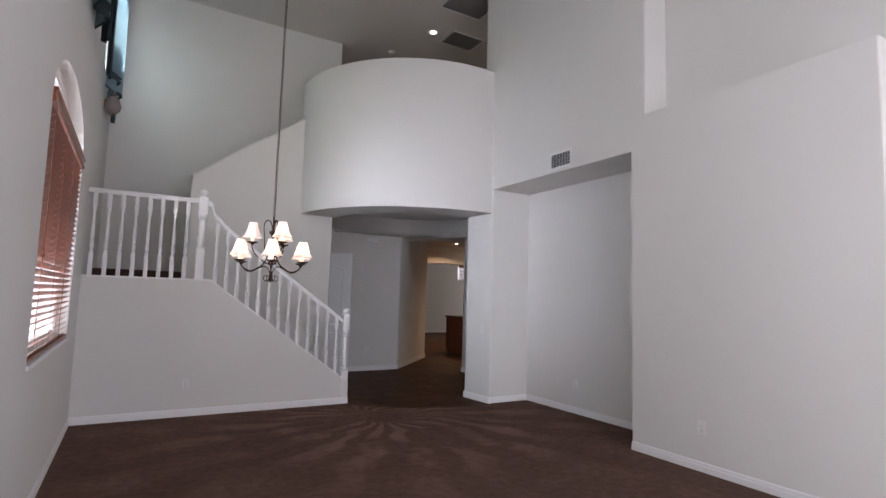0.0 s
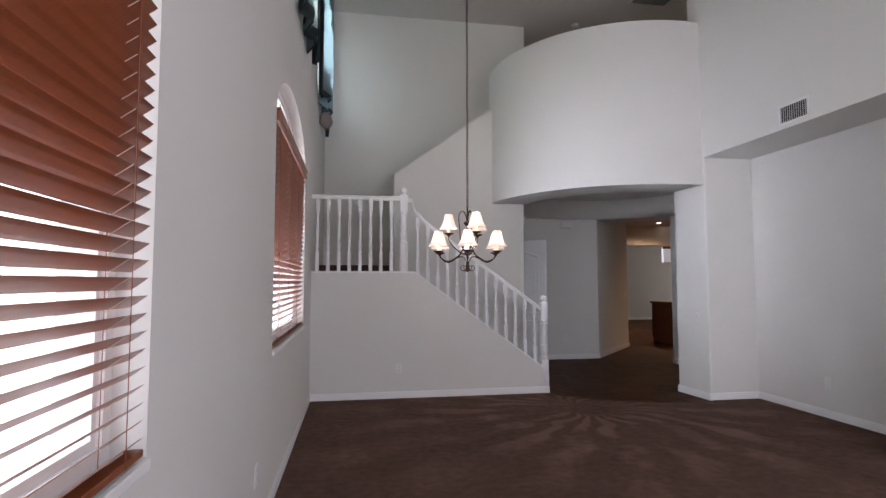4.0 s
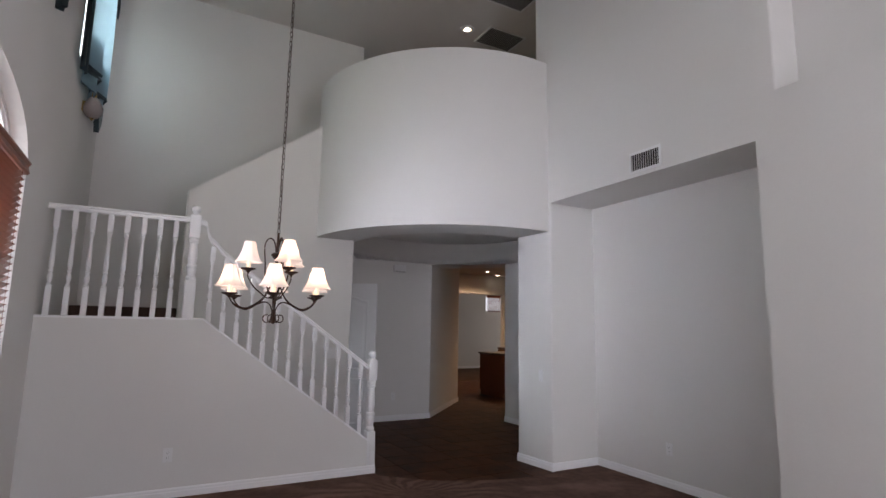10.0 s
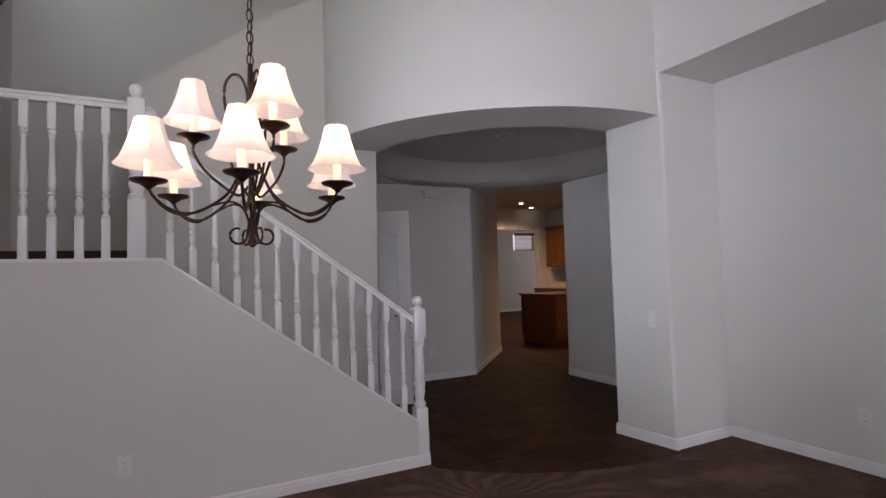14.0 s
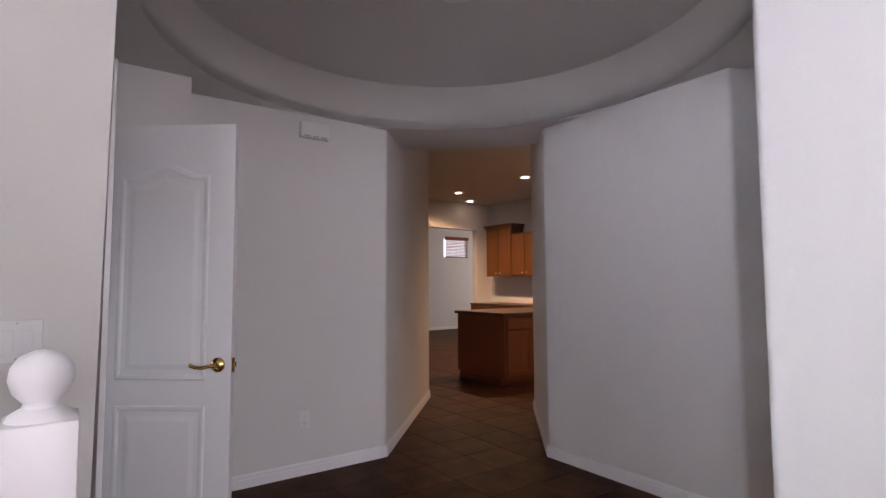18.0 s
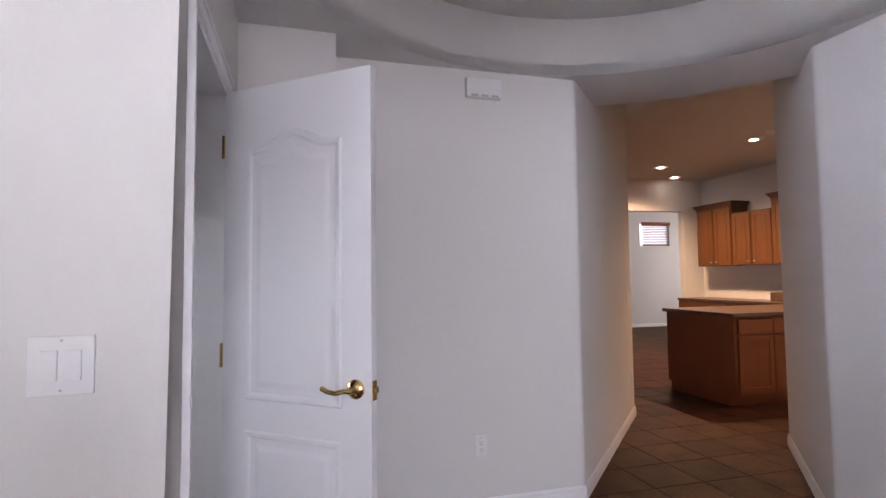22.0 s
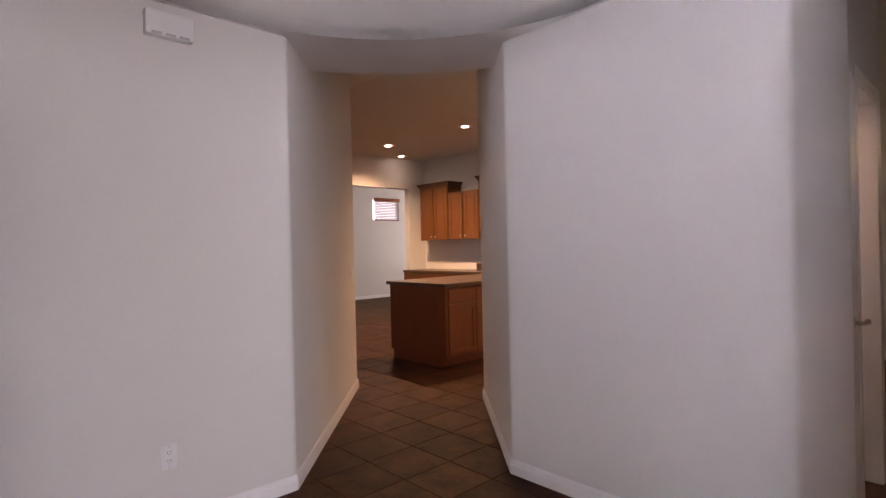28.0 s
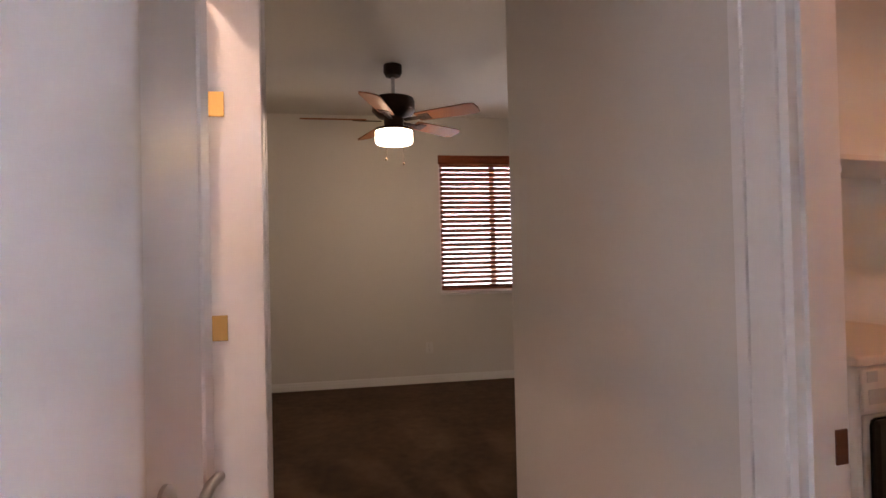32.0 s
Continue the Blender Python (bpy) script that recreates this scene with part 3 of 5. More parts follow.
tagged(new("backdrop", mesh("backdrop", boxes((8, 15, 19.0, 19.1, -1, 6)), SKYDIM)), "bright white daylight outside the far room", "sky", kind="structure")

# ---- baseboards, casings ----


def baseboard(points, height=0.085, thick=0.013):
    """A skirting along a line of floor points, its room to the left of the line."""
    bm = bmesh.new()
    for (x0, y0), (x1, y1) in zip(points, points[1:]):
        d = Vector((x1 - x0, y1 - y0, 0))
        m = Matrix.Translation((x0, y0, 0)) @ Matrix.Rotation(math.atan2(d.y, d.x), 4, "Z")
        prof = [(0, 0), (thick, 0), (thick, height * 0.62), (thick * 0.75, height * 0.68), (thick * 0.75, height * 0.86), (thick * 0.3, height), (0, height)]
        ends = []
        for u in (-0.002, d.length + 0.002):
            ends.append([bm.verts.new(m @ Vector((u, v, z))) for v, z in prof])
        for i in range(len(prof)):
            j = (i + 1) % len(prof)
            bm.faces.new((ends[0][i], ends[0][j], ends[1][j], ends[1][i]))
        bm.faces.new(ends[0])
        bm.faces.new(ends[1])
    return struct("baseboard", bm, TRIM, "white painted moulded baseboard")


baseboard([(LEFT, STAIR), (LEFT, -3)][::-1][::-1])
baseboard([(2.29, STAIR), (LEFT, STAIR)])
baseboard([(4.62, 2.87), (4.62, 5.17), (RIGHT, 5.17), (3.94, 5.71), (4.43, 5.845), (4.43, 5.40)])
baseboard([(RIGHT, 0.86), (RIGHT, 2.87), (4.62, 2.87)])
baseboard([HR2, HR, (RX, 6.398), (5.55, 6.262), (5.585, 6.30), (5.61, 6.30)][::-1])
baseboard([HL2, HL, (2.69, RY), (2.69, BACK - 0.004), (DX, BACK - 0.004), (DX, DY1 + 0.06)])
baseboard([(1.14, 0.0), (0.002, 0.0)]).matrix_world = SKEW
baseboard([(10.17, 3.3), (10.17, 7.3)])
baseboard([(9.16, 17.30), (12.5, 17.30)][::-1])


def casing(axis, d, u0, u1, z, side, w=0.058, t=0.014):
    """White casing with a bead round a doorway u0..u1 with its head at z, on a wall face at d; side is the way it stands proud."""
    bm = bmesh.new()
    for a0, a1, tt in ((0.0, 0.72, 1.0), (0.72, 1.0, 1.5)):
        a, b = sorted((d, d + side * t * tt))
        for x0, x1, z0, z1 in ((u0 - w * a1, u0 - w * a0, 0, z + w * a1), (u1 + w * a0, u1 + w * a1, 0, z + w * a1), (u0 - w * a0, u1 + w * a0, z + w * a0, z + w * a1)):
            if axis == "x":
                box(bm, a, b, x0, x1, z0, z1, 0.002)
            else:
                box(bm, x0, x1, a, b, z0, z1, 0.002)
    return struct("trim", bm, TRIM, "white painted door casing")


casing("x", DX, DY0, DY1, 2.05, 1)
casing("y", 0.0, -0.88, -0.10, 2.05, 1, 0.10).matrix_world = SKEW
casing("y", 6.305, 5.94, 6.51, 2.05, -1, 0.06, 0.005)
# jamb linings
struct("trim", boxes((DX - 0.125, DX + 0.004, DY1 - 0.02, DY1 + 0.001, 0, 2.05), (DX - 0.125, DX + 0.004, DY0 - 0.001, DY0 + 0.02, 0, 2.05), (DX - 0.125, DX + 0.004, DY0 + 0.02, DY1 - 0.02, 2.03, 2.051)), TRIM, "white painted door jamb")
struct("trim", boxes((-0.118, -0.099, -0.13, 0.004, 0, 2.05), (-0.881, -0.862, -0.13, 0.004, 0, 2.05), (-0.862, -0.118, -0.13, 0.004, 2.03, 2.051), (-0.129, -0.118, -0.06, -0.02, 0, 2.03), (-0.862, -0.851, -0.06, -0.02, 0, 2.03)), TRIM, "white painted laundry door jamb with stop").matrix_world = SKEW
struct("trim", boxes((6.50, 6.516, 6.303, 6.451, 0, 2.05), (5.934, 5.95, 6.303, 6.451, 0, 2.05), (5.95, 6.50, 6.303, 6.451, 2.035, 2.051)), TRIM, "white painted bathroom door jamb")

# ---- windows and blinds ----


def arched_window(yc, name):
    a, b = yc - 1.0, yc + 1.0
    w = tagged(new(name), "white framed arched window with a deep reveal", "window", "arched windows", "structure")
    bm = bmesh.new()
    h = 1.0
    for inset, x0, x1, wd in ((0.0, LEFT - 0.16, LEFT - 0.085, 0.04), (0.04, LEFT - 0.14, LEFT - 0.10, 0.022)):
        lo, hi = [], []
        for k in range(25):
            t = math.pi * k / 24
            lo.append((yc - (h - inset) * math.cos(t), SPRING + (RISE - inset) * math.sin(t)))
            hi.append((yc - (h - inset - wd) * math.cos(t), SPRING + (RISE - inset - wd) * math.sin(t)))
        for k in range(24):
            prism(bm, [lo[k], lo[k + 1], hi[k + 1], hi[k]], "x", x0, x1)
        box(bm, x0, x1, a + inset, a + inset + wd, SILL, SPRING)
        box(bm, x0, x1, b - inset - wd, b - inset, SILL, SPRING)
        box(bm, x0, x1, a + inset + wd, b - inset - wd, SILL + inset, SILL + inset + wd)
    box(bm, LEFT - 0.15, LEFT - 0.10, a + 0.05, b - 0.05, SPRING - 0.04, SPRING + 0.03)
    part("window_frame", bm, TRIM, w, "white window frame with an arched head")
    part("mullion", boxes((LEFT - 0.15, LEFT - 0.10, yc - 0.03, yc + 0.03, SILL + 0.06, SPRING - 0.04)), TRIM, w)
    pane = part("pane", boxes((LEFT - 0.127, LEFT - 0.121, a + 0.08, b - 0.08, SILL + 0.08, SPRING + 0.02)), GLASS, w)
    pane.visible_shadow = False
    part("window_sill", boxes((LEFT - 0.2, LEFT + 0.012, a, b, SILL - 0.03, SILL - 0.001), bevel=0.004), TRIM, w)
    return w


arched_window(4.03, "window_1")
arched_window(0.03, "window_2")

SLAT = {}


RUNG = mesh("ladder_rung", tube(bmesh.new(), [(0, -0.029, 0), (0, 0.029, 0)], 0.0013, 4), LINING)


def blinds(m, width, height, count, tilt, label, valance=True):
    """Wooden blinds in local space: the wall in the xz plane, hanging from z = 0, y to the room."""
    th = thing("window_blinds", m, label, "blinds", "wooden blinds")
    if valance:
        bm = bmesh.new()
        prism(bm, [(0.02, -0.085), (0.075, -0.085), (0.085, -0.07), (0.075, -0.03), (0.088, -0.012), (0.088, 0.0), (0.02, 0.0)], "x", -width / 2 - 0.02, width / 2 + 0.02)
        part("valance", bm, BLIND, th, "moulded cherry wood valance")
    key = round(width, 3)
    if key not in SLAT:
        bm = bmesh.new()
        prism(bm, [(-0.025, -0.0005), (-0.012, 0.0015), (0.012, 0.0015), (0.025, -0.0005), (0.012, -0.0015), (-0.012, -0.0015)], "x", -width / 2, width / 2)
        SLAT[key] = mesh("slat", bm, BLIND)
    step = (height - 0.12) / (count - 1)
    for k in range(count):
        ob = new("slat", SLAT[key])
        ob.parent = th
        ob.matrix_local = pose(0, 0.045, -0.095 - step * k, tilt + random.uniform(-1.5, 1.5))
    part("bottom_rail", boxes((-width / 2, width / 2, 0.022, 0.068, -height - 0.005, -height + 0.013), bevel=0.004), BLIND, th)
    for u in (-0.44, -0.15, 0.15, 0.44) if width > 1.2 else (-0.36, 0.36):
        bm = bmesh.new()
        for y in (0.017, 0.073):
            tube(bm, [(u * width, y, -0.05), (u * width, y, -height)], 0.0012, 4)
        part("ladder_cord", bm, BLIND, th)
        for k in range(count):
            ob = new("ladder_rung", RUNG)
            ob.parent = th
            ob.matrix_local = pose(u * width + 0.004, 0.045, -0.098 - step * k, tilt)
    bm = tube(bmesh.new(), [(width / 2 - 0.06, 0.08, -0.06), (width / 2 - 0.06, 0.082, -height * 0.6)], 0.0015, 5)
    lathe(bm, [(0.003, 0), (0.008, -0.03), (0.005, -0.04)], 8, Matrix.Translation((width / 2 - 0.06, 0.082, -height * 0.6)))
    part("lift_cord", bm, BLIND, th, "thin cord with a wooden tassel")
    return th


for yc in (4.03, 0.03):
    blinds(Matrix.Translation((LEFT - 0.065, yc, 2.50)) @ Matrix.Rotation(-math.pi / 2, 4, "Z"), 1.95, 1.54, 34, 36, "cherry wood slatted blinds, half tilted, in the arched window")

# ---- upper windows and curtains ----
for n_, (a, b, z0, z1) in enumerate(UPWIN):
    w = tagged(new("window_%d" % (3 + n_)), "white framed high window behind a teal scarf", "window", kind="structure")
    bm = bmesh.new()
    x0, x1 = LEFT - 0.18, LEFT - 0.1
    for y0, y1, za, zb in ((a, a + 0.06, z0, z1), (b - 0.06, b, z0, z1), (a + 0.06, b - 0.06, z0, z0 + 0.06), (a + 0.06, b - 0.06, z1 - 0.06, z1), ((a + b) / 2 - 0.025, (a + b) / 2 + 0.025, z0 + 0.06, z1 - 0.06)):
        box(bm, x0, x1, y0, y1, za, zb)
    part("window_frame", bm, TRIM, w)
    pane = part("pane", boxes((x0 + 0.03, x0 + 0.036, a + 0.05, b - 0.05, z0 + 0.05, z1 - 0.05)), GLASS, w)
    pane.visible_shadow = False


def cloth(bm, y0, y1, z0, z1, x, folds, depth, lean=0.0, nu=40, nv=14, fan=0.0):
    """A hanging of soft vertical folds on the left wall."""
    grid = []
    for j in range(nv + 1):
        v = j / nv
        row = []
        for i in range(nu + 1):
            u = i / nu
            y = y0 + (y1 - y0) * (0.5 + (u - 0.5) * (1 - fan * v))
            xx = x + depth * (0.55 + 0.45 * math.sin(folds * 2 * math.pi * u + 1.3 * math.sin(3 * v))) + lean * v
            row.append(bm.verts.new((xx, y, z1 + (z0 - z1) * v)))
        grid.append(row)
    for j in range(nv):
        for i in range(nu):
            bm.faces.new((grid[j][i], grid[j][i + 1], grid[j + 1][i + 1], grid[j + 1][i]))
    bmesh.ops.solidify(bm, geom=bm.faces[:], thickness=0.004)
    return bm


def tail(bm, y, z, w, h, x, n, flip=1):
    """A zigzag cascade of folded cloth, its lower edge stepping down fold by fold."""
    for k in range(n):
        y0, y1 = y + flip * w * k / n, y + flip * w * (k + 1) / n
        zb0, zb1 = z - h * (k + 0.2) / n, z - h * (k + 1.0) / n
        xx = x + 0.035 * (k % 2) + 0.008 * k
        prism(bm, [(y0, z), (y1, z), (y1, zb1), ((y0 + y1) / 2, zb1 + 0.05), (y0, zb0)], "x", xx, xx + 0.012)
    return bm


def scarf(y0, y1, top, bottom, label):
    th = thing("window_scarf", pose(0, 0, 0), label, "curtain", "teal window scarves")
    bm = tube(bmesh.new(), [(LEFT + 0.07, y0 - 0.05, top + 0.02), (LEFT + 0.07, y1 + 0.05, top + 0.02)], 0.014, 10)
    for y in (y0 - 0.06, y1 + 0.06):
        bmesh.ops.create_uvsphere(bm, u_segments=12, v_segments=8, radius=0.03, matrix=Matrix.Translation((LEFT + 0.07, y, top + 0.02)))
    part("curtain_rod", bm, BRONZE, th, "dark metal rod with ball ends", True)
    for y in (y0 + 0.03, y1 - 0.03):
        part("bracket", boxes((LEFT, LEFT + 0.07, y - 0.012, y + 0.012, top + 0.005, top + 0.03)), STEEL, th)
    return th


def pleats(bm, y0, y1, zb, zt, xa, xb, n, slope=0.0, off=0.0):
    """A sheet of sharp pleats on the left wall, its hem stepping along y."""
    pts = []
    for k in range(2 * n + 1):
        y = y0 + (y1 - y0) * k / (2 * n)
        pts.append((xa if k % 2 == 0 else xb, y))
    rows = []
    for v in range(7):
        row = []
        for k, (x, y) in enumerate(pts):
            low = zb + slope * k / (2 * n) + (0.03 if k % 2 else 0.0)
            row.append(bm.verts.new((x + off + 0.006 * math.sin(2.1 * k + v), y - off, low + (zt - low) * v / 6)))
        rows.append(row)
    for p_, q_ in zip(rows, rows[1:]):
        for i in range(len(pts) - 1):
            bm.faces.new((p_[i], p_[i + 1], q_[i + 1], q_[i]))
    bmesh.ops.solidify(bm, geom=bm.faces[:], thickness=0.003)
    return bm


th = scarf(3.1, 5.0, 5.55, 4.0, "teal and pale blue pleated satin scarf over a high window")
part("swag", cloth(bmesh.new(), 3.1, 5.0, 4.85, 5.6, LEFT + 0.04, 5, 0.09, 0.02), TEAL, th, smooth=True)
part("drape", pleats(bmesh.new(), 3.2, 4.84, 3.66, 5.5, LEFT + 0.012, LEFT + 0.125, 4), SHEER, th, "pale blue pleated drape")
part("hem", pleats(bmesh.new(), 3.2, 4.84, 3.635, 3.80, LEFT + 0.012, LEFT + 0.125, 4, off=0.006), TEAL, th, "dark teal border along the hem")
part("edge_border", cloth(bmesh.new(), 4.80, 4.90, 3.56, 5.5, LEFT + 0.03, 1, 0.09, 0.02, 10), TEAL, th, "dark teal border", True)
th = scarf(6.2, 7.75, 5.6, 3.8, "teal and pale blue satin drape over a high stair window")
part("drape", pleats(bmesh.new(), 6.36, 7.62, 3.80, 5.6, LEFT + 0.03, LEFT + 0.16, 2, 0.05), SHEER, th, "pale blue pleated drape")
part("hem", pleats(bmesh.new(), 6.36, 7.62, 3.775, 3.88, LEFT + 0.03, LEFT + 0.16, 2, 0.05, 0.006), TEAL, th, "dark teal border along the hem")
part("edge_border", cloth(bmesh.new(), 6.20, 6.46, 3.77, 5.62, LEFT + 0.02, 1.5, 0.06, 0.0, 14), TEAL, th, "dark teal border", True)
part("lining", pleats(bmesh.new(), 6.5, 7.66, 3.70, 4.2, LEFT + 0.02, LEFT + 0.12, 2), SHEER, th, "pale blue lining")
part("lining_hem", pleats(bmesh.new(), 6.5, 7.66, 3.69, 3.72, LEFT + 0.02, LEFT + 0.12, 2, 0.0, 0.004), TEAL, th)
part("swag", cloth(bmesh.new(), 6.5, 7.75, 5.05, 5.66, LEFT + 0.10, 3, 0.04, 0.01, 40), TEAL, th, smooth=True)
bm = bmesh.new()
prism(bm, [(7.15, 3.86), (7.72, 3.9), (7.70, 3.70), (7.52, 3.55), (7.36, 3.74)], "x", LEFT + 0.05, LEFT + 0.10)
part("tail", bm, TEAL, th, "dark teal pointed tail")
th = thing("wall_sconce", pose(LEFT, 6.92, 3.62), "greyish mauve bowl wall sconce with a brass stem", "wall lamp")
bm = bmesh.new()
lathe(bm, [(0.012, -0.12), (0.05, -0.105), (0.082, -0.065), (0.09, -0.015), (0.07, 0.05), (0.04, 0.10), (0.016, 0.11)], 18, Matrix.Translation((0.093, 0, 0)))
part("shade", bm, MAUVE, th, "mauve glass bowl", True)
part("bracket", boxes((0, 0.06, -0.03, 0.03, -0.05, 0.05), bevel=0.005), BRASS, th)
part("stem", lathe(bmesh.new(), [(0.018, 0.09), (0.024, 0.12), (0.02, 0.16), (0.004, 0.165)], 12, Matrix.Translation((0.093, 0, 0))), BRASS, th, "brass stem", True)
part("finial", lathe(bmesh.new(), [(0.004, -0.14), (0.012, -0.132), (0.012, -0.124), (0.025, -0.117)], 12, Matrix.Translation((0.093, 0, 0))), BRASS, th, "brass finial", True)

# ---- stair railing ----


def baluster_mesh():
    bm = bmesh.new()
    s = 0.0205
    box(bm, -s, s, -s, s, 0, 0.228, 0.002)
    box(bm, -s, s, -s, s, 0.712, 0.87, 0.002)
    prof = [(0.013, 0.222), (0.019, 0.232), (0.0205, 0.240), (0.012, 0.250), (0.011, 0.262), (0.018, 0.284), (0.0205, 0.302), (0.016, 0.328), (0.011, 0.345),
            (0.019, 0.352), (0.019, 0.359), (0.011, 0.368), (0.0185, 0.396), (0.0195, 0.42), (0.0165, 0.50), (0.0125, 0.60), (0.0115, 0.662), (0.018, 0.670), (0.018, 0.678), (0.0125, 0.684),
            (0.019, 0.694), (0.019, 0.702), (0.013, 0.716)]
    lathe(bm, prof, 14)
    return mesh("baluster", bm, TRIM, True)


def newel_mesh(base, turned, block):
    bm = bmesh.new()
    s = 0.045
    box(bm, -s, s, -s, s, 0, base, 0.004)
    z = base + turned
    box(bm, -s, s, -s, s, z, z + block, 0.004)
    k = turned
    prof = [(0.036, base - 0.002), (0.043, base + 0.03 * k), (0.044, base + 0.06 * k), (0.03, base + 0.10 * k), (0.036, base + 0.16 * k), (0.043, base + 0.24 * k), (0.034, base + 0.30 * k), (0.03, base + 0.315 * k),
            (0.043, base + 0.300 * k), (0.043, base + 0.355 * k), (0.032, base + 0.375 * k), (0.04, base + 0.5 * k), (0.038, base + 0.7 * k), (0.031, base + 0.86 * k), (0.042, base + 0.875 * k),
            (0.042, base + 0.90 * k), (0.033, base + 0.915 * k), (0.042, base + 0.94 * k), (0.042, base + 0.97 * k), (0.035, base + 1.0 * k)]
    lathe(bm, prof, 20)
    t = z + block
    lathe(bm, [(0.042, t - 0.002), (0.036, t + 0.008), (0.022, t + 0.016), (0.02, t + 0.022), (0.033, t + 0.036), (0.0385, t + 0.054), (0.036, t + 0.072), (0.026, t + 0.086), (0.012, t + 0.093), (0.001, t + 0.095)], 20)
    return mesh("newel_post", bm, TRIM, True)


RY_ = STAIR + 0.045
railing = thing("stair_railing", pose(0, 0, 0), "white painted wooden stair railing with turned balusters", "railing")
bal = baluster_mesh()
for k in range(8):
    ob = new("baluster", bal)
    ob.parent = railing
    ob.matrix_local = pose(-0.545 + 0.1245 * k, RY_, LANDING + 0.018)
SLOPE = (LANDING - 0.255) / (0.605 - 2.29)
for k in range(13):
    x = 0.648 + 0.1225 * k
    ob = new("baluster", bal)
    ob.parent = railing
    z = LANDING + SLOPE * (x - 0.605)
    ob.matrix_local = pose(x, RY_, z + 0.006) @ Matrix.Diagonal((1, 1, 0.80, 1))
ob = new("newel_post", newel_mesh(0.36, 0.385, 0.205))
ob.parent = railing
ob.matrix_local = pose(0.478, RY_, LANDING - 0.005)
ob = new("newel_post", newel_mesh(0.40, 0.50, 0.205))
ob.parent = railing
ob.matrix_local = pose(2.243, RY_, 0.006)


def rail_profile(h=0.05, w=0.027):
    return [(-w, 0), (w, 0), (w, h * 0.35), (w * 0.8, h * 0.5), (w, h * 0.7), (w * 0.7, h), (-w * 0.7, h), (-w, h * 0.7), (-w * 0.8, h * 0.5), (-w, h * 0.35)]


def sweep(bm, pts, prof):
    """A rail of constant section along points in the plane y = const; prof in (across, up)."""
    rings = []
    for x, z in pts:
        rings.append([bm.verts.new((x, RY_ + a, z + b)) for a, b in prof])
    for r, q in zip(rings, rings[1:]):
        for i in range(len(prof)):
            j = (i + 1) % len(prof)
            bm.faces.new((r[i], r[j], q[j], q[i]))
    bm.faces.new(rings[0])
    bm.faces.new(rings[-1])
    return bm


part("handrail", sweep(bmesh.new(), [(LEFT, 2.362), (0.44, 2.362)], rail_profile()), TRIM, railing)
zr = lambda x: LANDING + SLOPE * (x - 0.605) + 0.69
goose = [(0.51, 2.345), (0.555, 2.345), (0.575, 2.33), (0.585, 2.29), (0.598, 2.24), (0.625, 2.19), (0.67, zr(0.67) + 0.03), (0.72, zr(0.72) + 0.004), (0.78, zr(0.78))]
part("handrail", sweep(bmesh.new(), goose + [(2.21, zr(2.21))], rail_profile()), TRIM, railing, "sloping handrail with a gooseneck")
bm = sweep(bmesh.new(), [(LEFT, LANDING), (0.605, LANDING), (2.205, LANDING + SLOPE * 1.6)], [(-0.055, -0.001), (0.055, -0.001), (0.055, 0.012), (0.05, 0.018), (-0.05, 0.018), (-0.055, 0.012)])
part("shoe_rail", bm, TRIM, railing, "white cap board under the balusters")

# ---- chandelier ----
CX, CY = 0.882, 4.15


def spline(line, n=5):
    """A smooth curve through points (Catmull-Rom)."""
    pts = []
    for i in range(len(line) - 1):
        p0, p1, p2, p3 = line[max(i - 1, 0)], line[i], line[i + 1], line[min(i + 2, len(line) - 1)]
        for j in range(n):
            t = j / n
            pts.append(tuple(0.5 * (2 * b + (c - a) * t + (2 * a - 5 * b + 4 * c - d) * t * t + (3 * b - a - 3 * c + d) * t ** 3) for a, b, c, d in zip(p0, p1, p2, p3)))
    return pts + [line[-1]]


